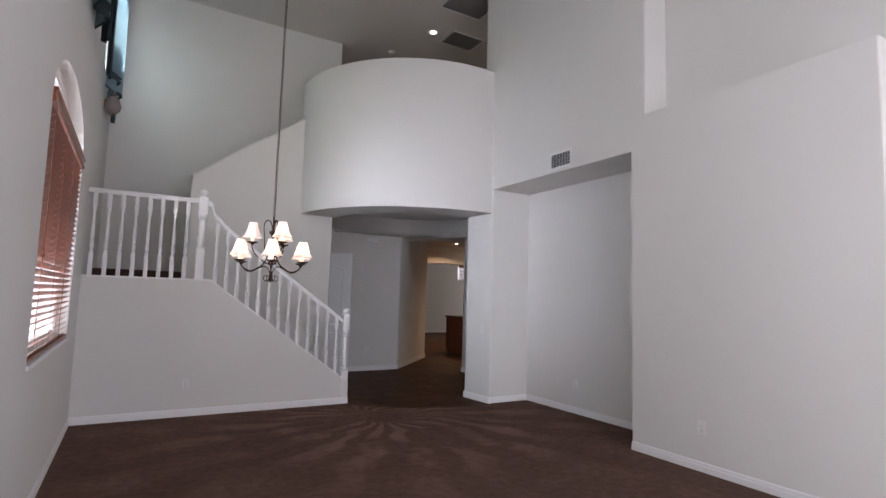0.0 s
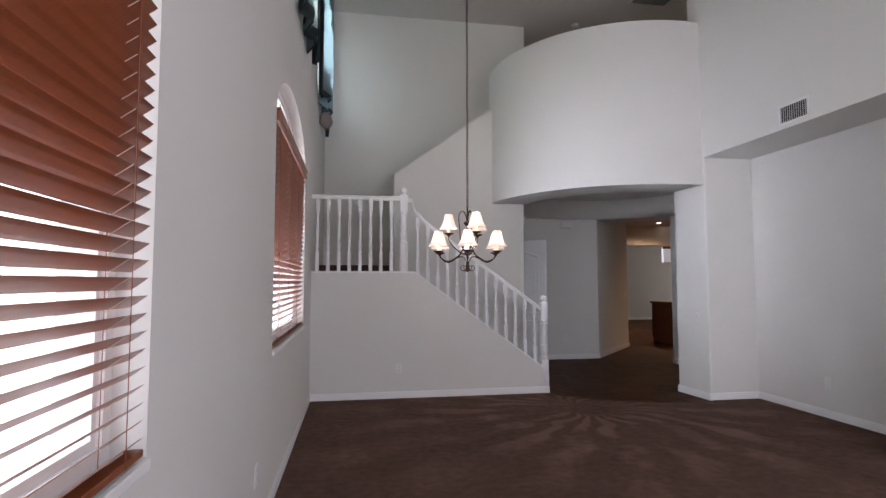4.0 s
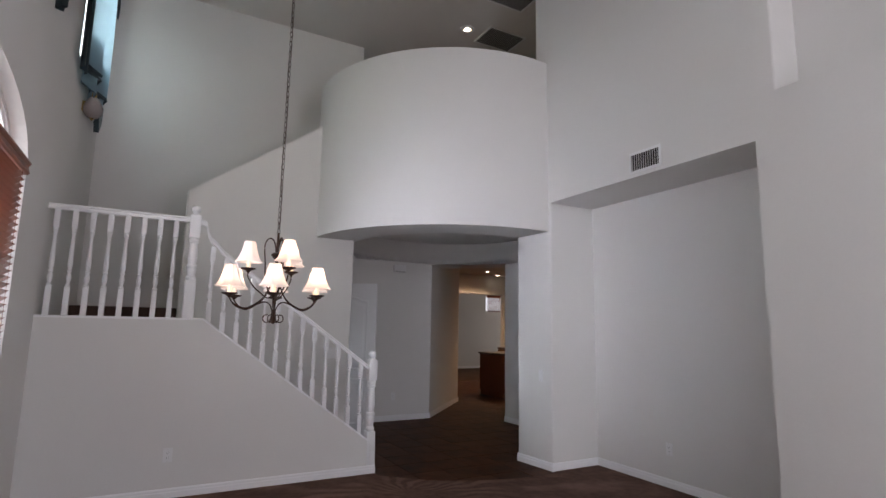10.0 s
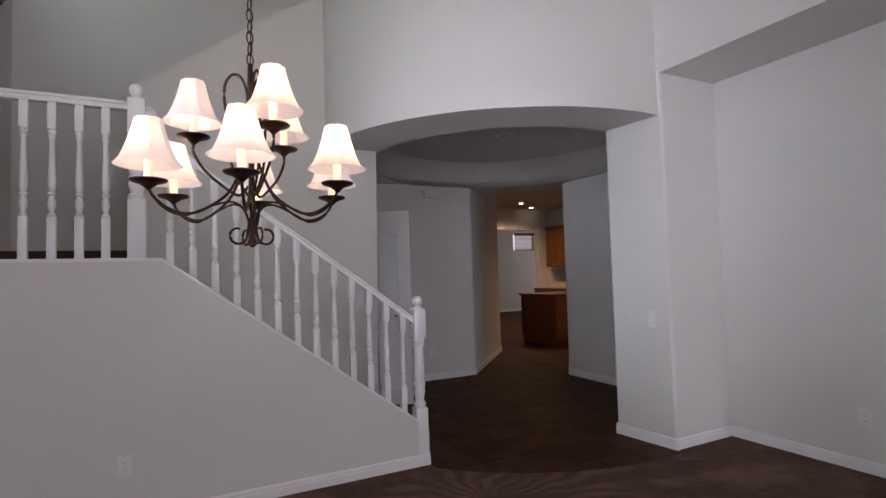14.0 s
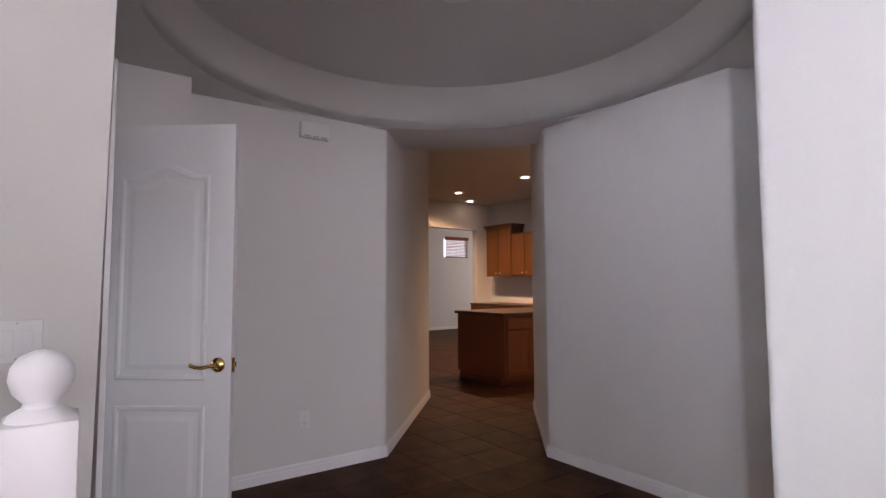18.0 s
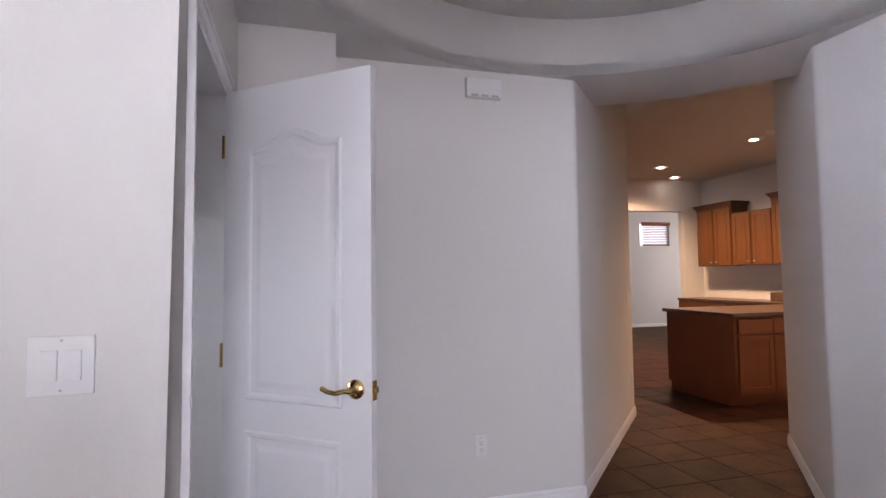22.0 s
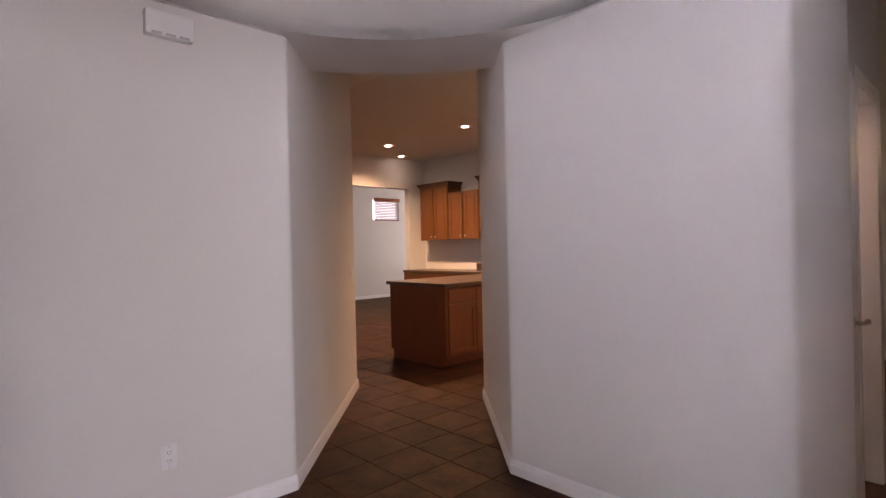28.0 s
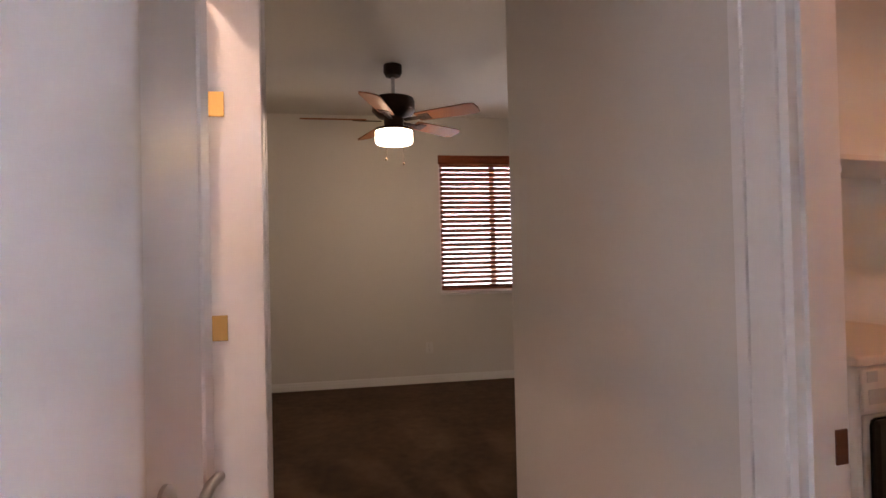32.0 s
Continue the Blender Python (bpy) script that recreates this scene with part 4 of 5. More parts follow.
def chandelier():
    th = thing("chandelier", pose(CX, CY, -0.006), "dark bronze two-tier chandelier with nine lit pleated fabric shades", "chandelier")
    bm = lathe(bmesh.new(), [(0.004, 1.468), (0.013, 1.476), (0.013, 1.488), (0.007, 1.50), (0.007, 1.58), (0.012, 1.60), (0.009, 1.62), (0.009, 1.86), (0.022, 1.885), (0.036, 1.90), (0.036, 1.912), (0.010, 1.925), (0.008, 2.04), (0.003, 2.05)], 12)
    part("column", bm, BRONZE, th, smooth=True)
    for k in range(12):
        a = math.pi * 2 * k / 12 + 0.3
        if k % 3 == 0:
            c, s = math.cos(a), math.sin(a)
            pts = []
            for j in range(25):
                t = j / 24 * 1.6 * math.pi
                r = 0.030 * (1 - 0.35 * j / 24)
                pts.append(((0.046 - r * math.cos(t)) * c, (0.046 - r * math.cos(t)) * s, 1.505 + r * math.sin(t) * -1.0))
            part("scroll", tube(bmesh.new(), [(0.008 * c, 0.008 * s, 1.56)] + pts, 0.004, 6), BRONZE, th, smooth=True)
    shade = bmesh.new()
    prof = [(0.034, 0.130), (0.0355, 0.128), (0.040, 0.108), (0.047, 0.08), (0.057, 0.05), (0.070, 0.02), (0.086, 0.0)]
    seg = 32
    rings = [[shade.verts.new((r * (1 - 0.065 * (i % 4 > 0) - 0.03 * (i % 4 == 2)) * math.cos(2 * math.pi * i / seg), r * (1 - 0.065 * (i % 4 > 0) - 0.03 * (i % 4 == 2)) * math.sin(2 * math.pi * i / seg), z)) for i in range(seg)] for r, z in prof]
    for p_, q_ in zip(rings, rings[1:]):
        for i in range(seg):
            shade.faces.new((p_[i], p_[(i + 1) % seg], q_[(i + 1) % seg], q_[i]))
    bmesh.ops.solidify(shade, geom=shade.faces[:], thickness=0.002)
    sm = mesh("shade", shade, SHADE, True)
    cup = mesh("drip_cup", lathe(bmesh.new(), [(0.005, -0.026), (0.010, -0.02), (0.022, -0.011), (0.043, -0.004), (0.048, 0.001), (0.046, 0.004), (0.030, 0.001), (0.014, 0.001)], 16), BRONZE, True)
    sleeve = mesh("candle", lathe(bmesh.new(), [(0.012, 0.004), (0.012, 0.085), (0.008, 0.09)], 12), CANDLE, True)
    trim = mesh("shade_trim", tube(bmesh.new(), [(0.0835 * math.cos(2 * math.pi * j / 32), 0.0835 * math.sin(2 * math.pi * j / 32), 0.001) for j in range(33)], 0.0016, 6), SHADE, True)

    def arm(angle, radius, z, upper):
        c, s = math.cos(angle), math.sin(angle)
        if upper:
            line = [(0.010, 1.66), (0.04, 1.60 + 0.03), (0.10, z - 0.14), (0.14, z - 0.10), (radius, z - 0.05), (radius, z - 0.025)]
        else:
            line = [(0.009, 1.80), (0.03, 1.72), (0.075, 1.63), (0.15, 1.575), (0.20, 1.562), (0.25, 1.578), (0.285, 1.61), (radius, 1.64), (radius, z - 0.02)]
            low = [(0.009, 1.52), (0.015, 1.56), (0.035, 1.594), (0.07, 1.605), (0.12, 1.59), (0.17, 1.568), (0.20, 1.556), (0.24, 1.566), (0.27, 1.588)]
        pts = spline(line)
        a_ = part("arm", tube(bmesh.new(), [(r * c, r * s, zz) for r, zz in pts], 0.0044, 8), BRONZE, th, smooth=True)
        if not upper:
            part("brace", tube(bmesh.new(), [(r * c, r * s, zz) for r, zz in spline(low)], 0.0034, 6), BRONZE, a_, smooth=True)
        for nm, me, dz in (("drip_cup", cup, 0), ("candle", sleeve, 0), ("shade", sm, 0.042), ("shade_trim", trim, 0.042)):
            o = new(nm, me)
            o.parent = a_
            o.matrix_local = pose(radius * c, radius * s, z + dz, 0, 0, random.uniform(0, 90))

    for k in range(6):
        arm(radians(18 + 60 * k), 0.292, 1.646, False)
    for k in range(3):
        arm(radians(44 + 120 * k), 0.168, 1.812, True)
        a = radians(44 + 120 * k)
        c, s = math.cos(a), math.sin(a)
        pts = [(0.008, 1.905), (0.012, 1.96), (0.03, 2.005), (0.055, 2.01), (0.075, 1.98), (0.078, 1.93), (0.07, 1.86), (0.066, 1.78), (0.05, 1.70), (0.012, 1.63)]
        part("upper_scroll", tube(bmesh.new(), [(r * c, r * s, z) for r, z in spline(pts)], 0.0044, 8), BRONZE, th, smooth=True)
    # chain
    link = tube(bmesh.new(), [(0.011 * math.cos(t), 0, 0.021 * math.sin(t)) for t in [2 * math.pi * j / 14 for j in range(15)]], 0.0024, 5)
    lm = mesh("chain_link", link, BRONZE, True)
    z, k = 2.06, 0
    while z < CEILING - 0.04:
        o = new("chain_link", lm)
        o.parent = th
        o.matrix_local = pose(0, 0, z, 0, 0, 90 * (k % 2) + 25)
        z += 0.036
        k += 1
    part("cord", tube(bmesh.new(), [(0.004 * math.sin(j), 0.004 * math.cos(j), 2.04 + (CEILING - 2.08) * j / 40) for j in range(41)], 0.002, 5), BRONZE, th)
    part("canopy", lathe(bmesh.new(), [(0.065, CEILING + 0.02), (0.06, CEILING), (0.02, CEILING - 0.03), (0.006, CEILING - 0.035)], 20), BRONZE, th, smooth=True)
    return th


chandelier()
for k in range(6):
    a = radians(18 + 60 * k)
    bulb("chandelier_bulb", (CX + 0.300 * math.cos(a), CY + 0.300 * math.sin(a), 1.745), 0.9, WARM, 0.02)
for k in range(3):
    a = radians(44 + 120 * k)
    bulb("chandelier_bulb", (CX + 0.175 * math.cos(a), CY + 0.175 * math.sin(a), 1.90), 0.9, WARM, 0.02)

# ---- small fixtures on the walls and ceilings ----


def plate(m, kind, label, w=0.072, h=0.116):
    """A wall plate in local space: the wall in the xz plane, y to the room."""
    th = thing("switch_plate" if kind != "outlet" else "wall_outlet", m, label, "switch" if kind != "outlet" else "outlet")
    part("cover", boxes((-w / 2, w / 2, 0.0, 0.006, -h / 2, h / 2), bevel=0.0025), PLASTIC, th)
    if kind == "outlet":
        for z in (0.02, -0.02):
            s = part("socket", boxes((-0.017, 0.017, 0.0055, 0.008, z - 0.014, z + 0.014), bevel=0.001), PLASTIC, th)
            part("slots", boxes((-0.008, -0.006, 0.0078, 0.0085, z - 0.002, z + 0.007), (0.006, 0.008, 0.0078, 0.0085, z - 0.002, z + 0.007), (-0.002, 0.002, 0.0078, 0.0085, z - 0.01, z - 0.006)), DARK, s)
    elif kind == "rocker":
        n_ = 2 if w > 0.1 else 1
        for k in range(n_):
            u = (k - (n_ - 1) / 2) * 0.046
            part("rocker", boxes((u - 0.0165, u + 0.0165, 0.0055, 0.0105, -0.033, 0.033), bevel=0.001), PLASTIC, th)
    else:
        part("toggle", boxes((-0.005, 0.005, 0.005, 0.018, -0.012, 0.012), bevel=0.001), PLASTIC, th)
    for z in (-h * 0.42, h * 0.42):
        part("screw", lathe(bmesh.new(), [(0.003, 0), (0.003, 0.001)], 8, Matrix.Translation((0, 0.006, z)) @ Matrix.Rotation(-math.pi / 2, 4, "X")), STEEL, th)
    return th


def facing(x, y, z, deg):
    """Local y turned to the way deg (0: +x, 90: +y)."""
    return Matrix.Translation((x, y, z)) @ Matrix.Rotation(radians(deg - 90), 4, "Z")


OUT = "white duplex wall outlet low on the off-white wall"
plate(facing(0.42, STAIR, 0.352, 270), "outlet", OUT)
plate(facing(4.62, 4.24, 0.355, 180), "outlet", OUT)
plate(facing(RIGHT, 2.17, 0.357, 180), "outlet", OUT)
plate(facing(LEFT, 2.55, 0.36, 0), "outlet", OUT)
plate(facing(3.62, RY, 0.37, 270), "outlet", OUT)
plate(facing(10.17, 5.33, 0.36, 180), "outlet", OUT)
plate(facing(2.145, MIDWALL, 1.128, 270), "rocker", "white double rocker switch beside the stair", 0.128, 0.128)
plate(facing(3.974, 5.34, 0.96, 174.7), "toggle", "white single toggle switch on the pier", 0.08, 0.125)
d_ = math.degrees(math.atan2(HL2[1] - HL[1], HL2[0] - HL[0]))
plate(facing(HL[0] + 0.9 * (HL2[0] - HL[0]), HL[1] + 0.9 * (HL2[1] - HL[1]), 1.1, d_ - 90), "rocker", "white rocker switch on the passage wall")
plate(facing(HL[0] + 0.93 * (HL2[0] - HL[0]), HL[1] + 0.93 * (HL2[1] - HL[1]), 0.36, d_ - 90), "outlet", OUT)

th = thing("door_chime", facing(3.66, RY, 2.385, 270), "white door chime box high on the wall", "door chime")
part("cover", boxes((-0.105, 0.105, 0, 0.045, -0.05, 0.065), bevel=0.006), PLASTIC, th)
for k in range(3):
    part("slot", boxes((-0.085 + 0.06 * k, -0.04 + 0.06 * k, 0.0445, 0.0465, -0.046, -0.034)), GRILLE, th)


def register(m, w, h, n_, label, angle=35, back=VENTBACK, louvre=GRILLE):
    """A louvred air grille in local space: the wall in the xz plane, y to the room."""
    th = thing("air_vent", m, label, "vent")
    # flat sheet instead of a duct; the shade inside is put into its colour
    part("backing", boxes((-w / 2, w / 2, 0.0, 0.003, -h / 2, h / 2)), back, th)
    f = 0.024
    part("frame", boxes((-w / 2 - f, w / 2 + f, 0.001, 0.012, h / 2, h / 2 + f), (-w / 2 - f, w / 2 + f, 0.001, 0.012, -h / 2 - f, -h / 2), (-w / 2 - f, -w / 2, 0.001, 0.012, -h / 2, h / 2), (w / 2, w / 2 + f, 0.001, 0.012, -h / 2, h / 2), bevel=0.002), PLASTIC, th)
    me = mesh("slat", boxes((-0.0012, 0.0012, -0.011, 0.011, -h / 2, h / 2)), louvre)
    for k in range(n_):
        o = new("slat", me)
        o.parent = th
        o.matrix_local = pose(-w / 2 + w * (k + 0.5) / n_, 0.0115, 0, 0, 0, angle)
    return th


register(facing(RIGHT, 3.857, 2.99, 180), 0.30, 0.15, 12, "white wall register with vertical louvres over the alcove", 32, DARK, PLASTIC)
UPD = Matrix.Rotation(radians(-90), 4, "X")
register(Matrix.Translation((2.82, 5.35, CEILING)) @ UPD, 0.36, 0.36, 14, "square ceiling register of the high ceiling")
register(Matrix.Translation((4.03, 5.80, CEILING)) @ UPD, 0.70, 0.82, 26, "large square return grille in the high ceiling")
register(Matrix.Translation((4.55, 6.97, CEILING)) @ UPD, 0.60, 0.44, 20, "ceiling register of the upper hall")


def detector(x, y, z):
    th = thing("smoke_detector", pose(x, y, z), "white round smoke detector on the ceiling", "smoke detector")
    part("base", lathe(bmesh.new(), [(0.065, 0), (0.065, -0.012), (0.06, -0.016)], 24), PLASTIC, th, smooth=True)
    part("cover", lathe(bmesh.new(), [(0.058, -0.014), (0.054, -0.034), (0.03, -0.042), (0.002, -0.042)], 24), PLASTIC, th, smooth=True)


detector(3.676, 8.04, CEILING)
detector(7.93, 10.5, KITCHEN)


def downlight(x, y, z, lit, label, power=0.0, color=WARM, angle=130):
    th = thing("recessed_light", pose(x, y, z), label, "ceiling light", "recessed lights")
    part("trim_ring", lathe(bmesh.new(), [(0.075, 0.0), (0.105, 0.0), (0.105, -0.004), (0.092, -0.009), (0.075, -0.006)], 28), PLASTIC, th, smooth=True)
    part("lens", lathe(bmesh.new(), [(0.077, -0.003), (0.076, -0.005), (0.05, -0.006), (0.002, -0.0065)], 28), LAMPGLASS if lit else GRILLE, th, "glowing lens" if lit else "unlit grey lens")
    if power:
        spot("downlight", (x, y, z - 0.03), power, color, angle)


downlight(3.97, 6.98, CEILING, True, "lit round recessed light in the upper hall ceiling", 40)
downlight(3.89, 7.145, DOME, False, "unlit round recessed light in the round ceiling")
# the one at y = 9.16 is unseen, added to light island and passage
for x, y in ((8.05, 9.16), (8.045, 10.86), (8.02, 12.56), (8.80, 13.2)):
    downlight(x, y, KITCHEN, True, "lit round recessed light in the kitchen ceiling", (0.0 if y > 13 else 52 if y < 10 else 108), AMBER, 150)

# ---- closet door ----


def panel_door(m, width, height, label, lever=True, side=1):
    """A moulded two-panel door in local space: hinge at x = 0, width along x, thickness about y = 0."""
    th = thing("panel_door", m, label, "door")
    part("slab", boxes((0, width, -0.0175, 0.0175, 0.012, height), bevel=0.002), DOORPAINT, th)
    u0, u1 = 0.115, width - 0.115

    def outline(top):
        if not top:
            return [(u0, 0.15), (u1, 0.15), (u1, 0.755), (u0, 0.755)]
        pts = [(u0, 0.865), (u1, 0.865), (u1, 1.80)]
        for k in range(1, 16):
            t = k / 16
            pts.append((u1 + (u0 - u1) * t, 1.80 + 0.055 * 0.5 * (1 - math.cos(2 * math.pi * min(1, max(0, (t - 0.08) / 0.84))))))
        return pts + [(u0, 1.80)]

    for sgn in (1, -1):
        for top in (0, 1):
            o = outline(top)
            c = (sum(p[0] for p in o) / len(o), sum(p[1] for p in o) / len(o))
            bm = bmesh.new()
            rings = []
            for f, y in ((0.0, 0.0172), (0.007, 0.0235), (0.018, 0.0225), (0.028, 0.0180), (0.048, 0.0180), (0.070, 0.0212)):
                ring = []
                for p in o:
                    du, dz = c[0] - p[0], c[1] - p[1]
                    ring.append(bm.verts.new((p[0] + math.copysign(min(f, abs(du)), du), sgn * y, p[1] + math.copysign(min(f, abs(dz)), dz))))
                rings.append(ring)
            for a_, b_ in zip(rings, rings[1:]):
                for i in range(len(o)):
                    j = (i + 1) % len(o)
                    bm.faces.new((a_[i], a_[j], b_[j], b_[i]))
            bm.faces.new(rings[-1])
            part("panel", bm, DOORPAINT, th, "arched moulded panel" if top else "")
    if lever:
        for sgn in (1, -1):
            hd = part("lever_handle", tube(bmesh.new(), [(width - 0.06, sgn * 0.03, 0.935), (width - 0.06, sgn * 0.06, 0.935), (width - 0.075, sgn * 0.066, 0.936), (width - 0.11, sgn * 0.066, 0.927), (width - 0.14, sgn * 0.066, 0.930), (width - 0.165, sgn * 0.066, 0.940)], 0.0085, 10), BRASS, th, "polished brass lever", True)
            part("rosette", lathe(bmesh.new(), [(0.033, 0), (0.033, 0.006), (0.025, 0.014), (0.013, 0.018), (0.012, 0.03)], 24, Matrix.Translation((width - 0.06, sgn * 0.017, 0.935)) @ Matrix.Rotation(-sgn * math.pi / 2, 4, "X")), BRASS, hd, smooth=True)
        part("latch", boxes((width - 0.002, width + 0.003, -0.012, 0.012, 0.90, 0.965), (width, width + 0.014, -0.006, 0.006, 0.925, 0.945)), BRASS, th)
    for z in (0.2, 1.02, 1.82):
        part("hinge", lathe(bmesh.new(), [(0.006, z - 0.045), (0.006, z + 0.045)], 8, Matrix.Translation((-0.006, -side * 0.018, 0))), BRASS, th)
    return th


ang = math.degrees(math.atan2(7.497 - 7.905, 2.885 - 2.375))
panel_door(Matrix.Translation((2.372, 7.905, 0.004)) @ Matrix.Rotation(radians(ang), 4, "Z"), 0.655, 2.035, "white moulded two-panel door standing open, brass lever")

bath = panel_door(Matrix.Translation((6.478, 6.462, 0.004)) @ Matrix.Rotation(radians(97), 4, "Z"), 0.52, 2.02, "white moulded two-panel door standing open, brass hinges", True, 1)
for z in (1.095, 1.728, 0.25):
    part("hinge_leaf", boxes((6.4955, 6.4998, 6.402, 6.444, z - 0.036, z + 0.036), bevel=0.0012), BRASS, bath, "brass hinge leaf on the jamb").matrix_local = bath.matrix_world.inverted()

th = thing("closet_door", pose(0, 6.305, 0), "plain white closed closet door with a satin lever", "door")
part("slab", boxes((5.612, 5.874, -0.004, 0.0, 0.012, 2.05), bevel=0.002), DOORPAINT, th)
hd = part("lever_handle", tube(bmesh.new(), [(5.675, -0.02, 0.965), (5.675, -0.05, 0.965), (5.682, -0.056, 0.966), (5.72, -0.056, 0.972), (5.76, -0.055, 0.966), (5.785, -0.052, 0.958)], 0.008, 10), STEEL, th, "satin metal lever", True)
part("rosette", lathe(bmesh.new(), [(0.03, 0), (0.03, 0.006), (0.022, 0.012), (0.011, 0.016)], 20, Matrix.Translation((5.675, -0.008, 0.965)) @ Matrix.Rotation(math.pi / 2, 4, "X")), STEEL, hd, smooth=True)

# ---- kitchen ----


def framed_door(th, x, y0, y1, z0, z1, material, knob=None):
    """A raised panel cabinet door on a face at x that looks to -x."""
    w = 0.055
    d = part("door", boxes((x - 0.019, x, y0, y0 + w, z0, z1), (x - 0.019, x, y1 - w, y1, z0, z1), (x - 0.019, x, y0 + w, y1 - w, z0, z0 + w), (x - 0.019, x, y0 + w, y1 - w, z1 - w, z1), bevel=0.002), material, th)
    part("panel", boxes((x - 0.010, x, y0 + w, y1 - w, z0 + w, z1 - w), (x - 0.016, x - 0.009, y0 + w + 0.025, y1 - w - 0.025, z0 + w + 0.025, z1 - w - 0.025), bevel=0.002), material, d)
    if knob:
        part("knob", lathe(bmesh.new(), [(0.005, 0), (0.005, 0.012), (0.014, 0.02), (0.012, 0.028), (0.002, 0.03)], 12, Matrix.Translation((x - 0.018, *knob)) @ Matrix.Rotation(-math.pi / 2, 4, "Y")), STEEL, d, smooth=True)


def wall_cabinet(y0, y1, z0, z1, doors, depth=0.32, crown=False):
    th = thing("wall_cabinet", pose(0, 0, 0), "honey maple wall cabinet with raised panel doors" + (" and a crown" if crown else ""), "cabinet", "kitchen wall cabinets")
    x = KX - depth
    part("body", boxes((x, KX, y0, y1, z0, z1)), CABSHADE, th)
    for k in range(doors):
        a, b = y0 + (y1 - y0) * k / doors + 0.022, y0 + (y1 - y0) * (k + 1) / doors - 0.022
        framed_door(th, x, a, b, z0 + 0.008, z1 - 0.02, CABWOOD, ((a + 0.03) if k % 2 else (b - 0.03), z0 + 0.06))
    if crown:
        bm = bmesh.new()
        for i, (o, za, zb) in enumerate(((0.012, 0, 0.03), (0.03, 0.03, 0.055), (0.045, 0.055, 0.075))):
            box(bm, x - o, KX, y0 - o, y1 + o, z1 + za, z1 + zb)
        part("crown", bm, CABSHADE, th, "stepped crown moulding")
    return th


wall_cabinet(12.46, 13.21, 1.45, 2.40, 2, crown=True)
wall_cabinet(11.72, 12.458, 1.45, 2.27, 2)
wall_cabinet(10.96, 11.718, 1.45, 2.40, 2, 0.34, True)
for a, b in ((12.3, 13.34), (11.4, 12.298), (10.5, 11.398)):
    th = thing("base_cabinet", pose(0, 0, 0), "honey maple base cabinet under a brown counter", "cabinet", "kitchen base cabinets")
    part("body", boxes((8.92, KX, a, b, 0.1, 0.88)), CABSHADE, th)
    part("toe_kick", boxes((8.99, KX, a, b, 0, 0.1)), DARK, th)
    framed_door(th, 8.92, a + 0.01, (a + b) / 2 - 0.005, 0.12, 0.68, CABWOOD, ((a + b) / 2 - 0.04, 0.63))
    framed_door(th, 8.92, (a + b) / 2 + 0.005, b - 0.01, 0.12, 0.68, CABWOOD, ((a + b) / 2 + 0.04, 0.63))
    part("drawer", boxes((8.90, 8.92, a + 0.01, b - 0.01, 0.70, 0.86), bevel=0.003), CABWOOD, th)
th = thing("worktop", pose(0, 0, 0), "brown laminate kitchen counter along the wall", "counter")
part("top", boxes((8.89, KX, 10.5, 13.345, 0.88, 0.92), bevel=0.004), COUNTER, th)
part("upstand", boxes((KX - 0.02, KX, 10.5, 11.9, 0.92, 1.02)), COUNTER, th)
th = thing("counter_box", pose(0, 0, 0), "small dark box standing on the counter", "box")
part("body", boxes((9.15, 9.4, 11.42, 11.75, 0.92, 1.05), bevel=0.01), COUNTER, th)

IX, IY0, IY1 = 6.79, 10.0, 10.98
th = thing("kitchen_island", pose(0, 0, 0), "reddish maple kitchen island with a brown counter", "island")
part("body", boxes((IX, 8.6, IY0, IY1, 0.1, 0.885), bevel=0.002), ISLAND, th)
part("base", boxes((IX + 0.0, 8.6, IY0 + 0.075, IY1 - 0.05, 0, 0.1)), ISLAND, th)
part("countertop", boxes((IX - 0.035, 8.65, IY0 - 0.035, IY1 + 0.035, 0.885, 0.925), bevel=0.006), COUNTER, th, "brown speckled counter")
for k in range(4):
    a, b = IX + 0.04 + 0.44 * k, IX + 0.04 + 0.44 * (k + 1) - 0.012
    d = part("door", boxes((a, a + 0.055, IY0 - 0.019, IY0, 0.13, 0.69), (b - 0.055, b, IY0 - 0.019, IY0, 0.13, 0.69), (a + 0.055, b - 0.055, IY0 - 0.019, IY0, 0.13, 0.185), (a + 0.055, b - 0.055, IY0 - 0.019, IY0, 0.635, 0.69), bevel=0.002), ISLAND, th)
    part("panel", boxes((a + 0.055, b - 0.055, IY0 - 0.010, IY0, 0.185, 0.635)), ISLAND, d)
    part("drawer", boxes((a, b, IY0 - 0.019, IY0, 0.715, 0.86), bevel=0.003), ISLAND, th)

w = tagged(new("window_6"), "small high window with cherry wood blinds", "window", kind="structure")
part("window_frame", boxes((11.05, 11.09, 17.33, 17.40, 2.05, 2.68), (11.91, 11.95, 17.33, 17.40, 2.05, 2.68), (11.09, 11.91, 17.33, 17.40, 2.05, 2.09), (11.09, 11.91, 17.33, 17.40, 2.64, 2.68)), TRIM, w)
blinds(Matrix.Translation((11.555, 17.36, 2.68)) @ Matrix.Rotation(math.pi, 4, "Z"), 0.80, 0.60, 12, 31, "short cherry wood blinds in the small high window")
struct("floor_far_room", boxes((2.5, 13.5, KY + 0.05, 17.3, -0.05, 0.004)), BEDCARPET, "tan carpet of the far room")

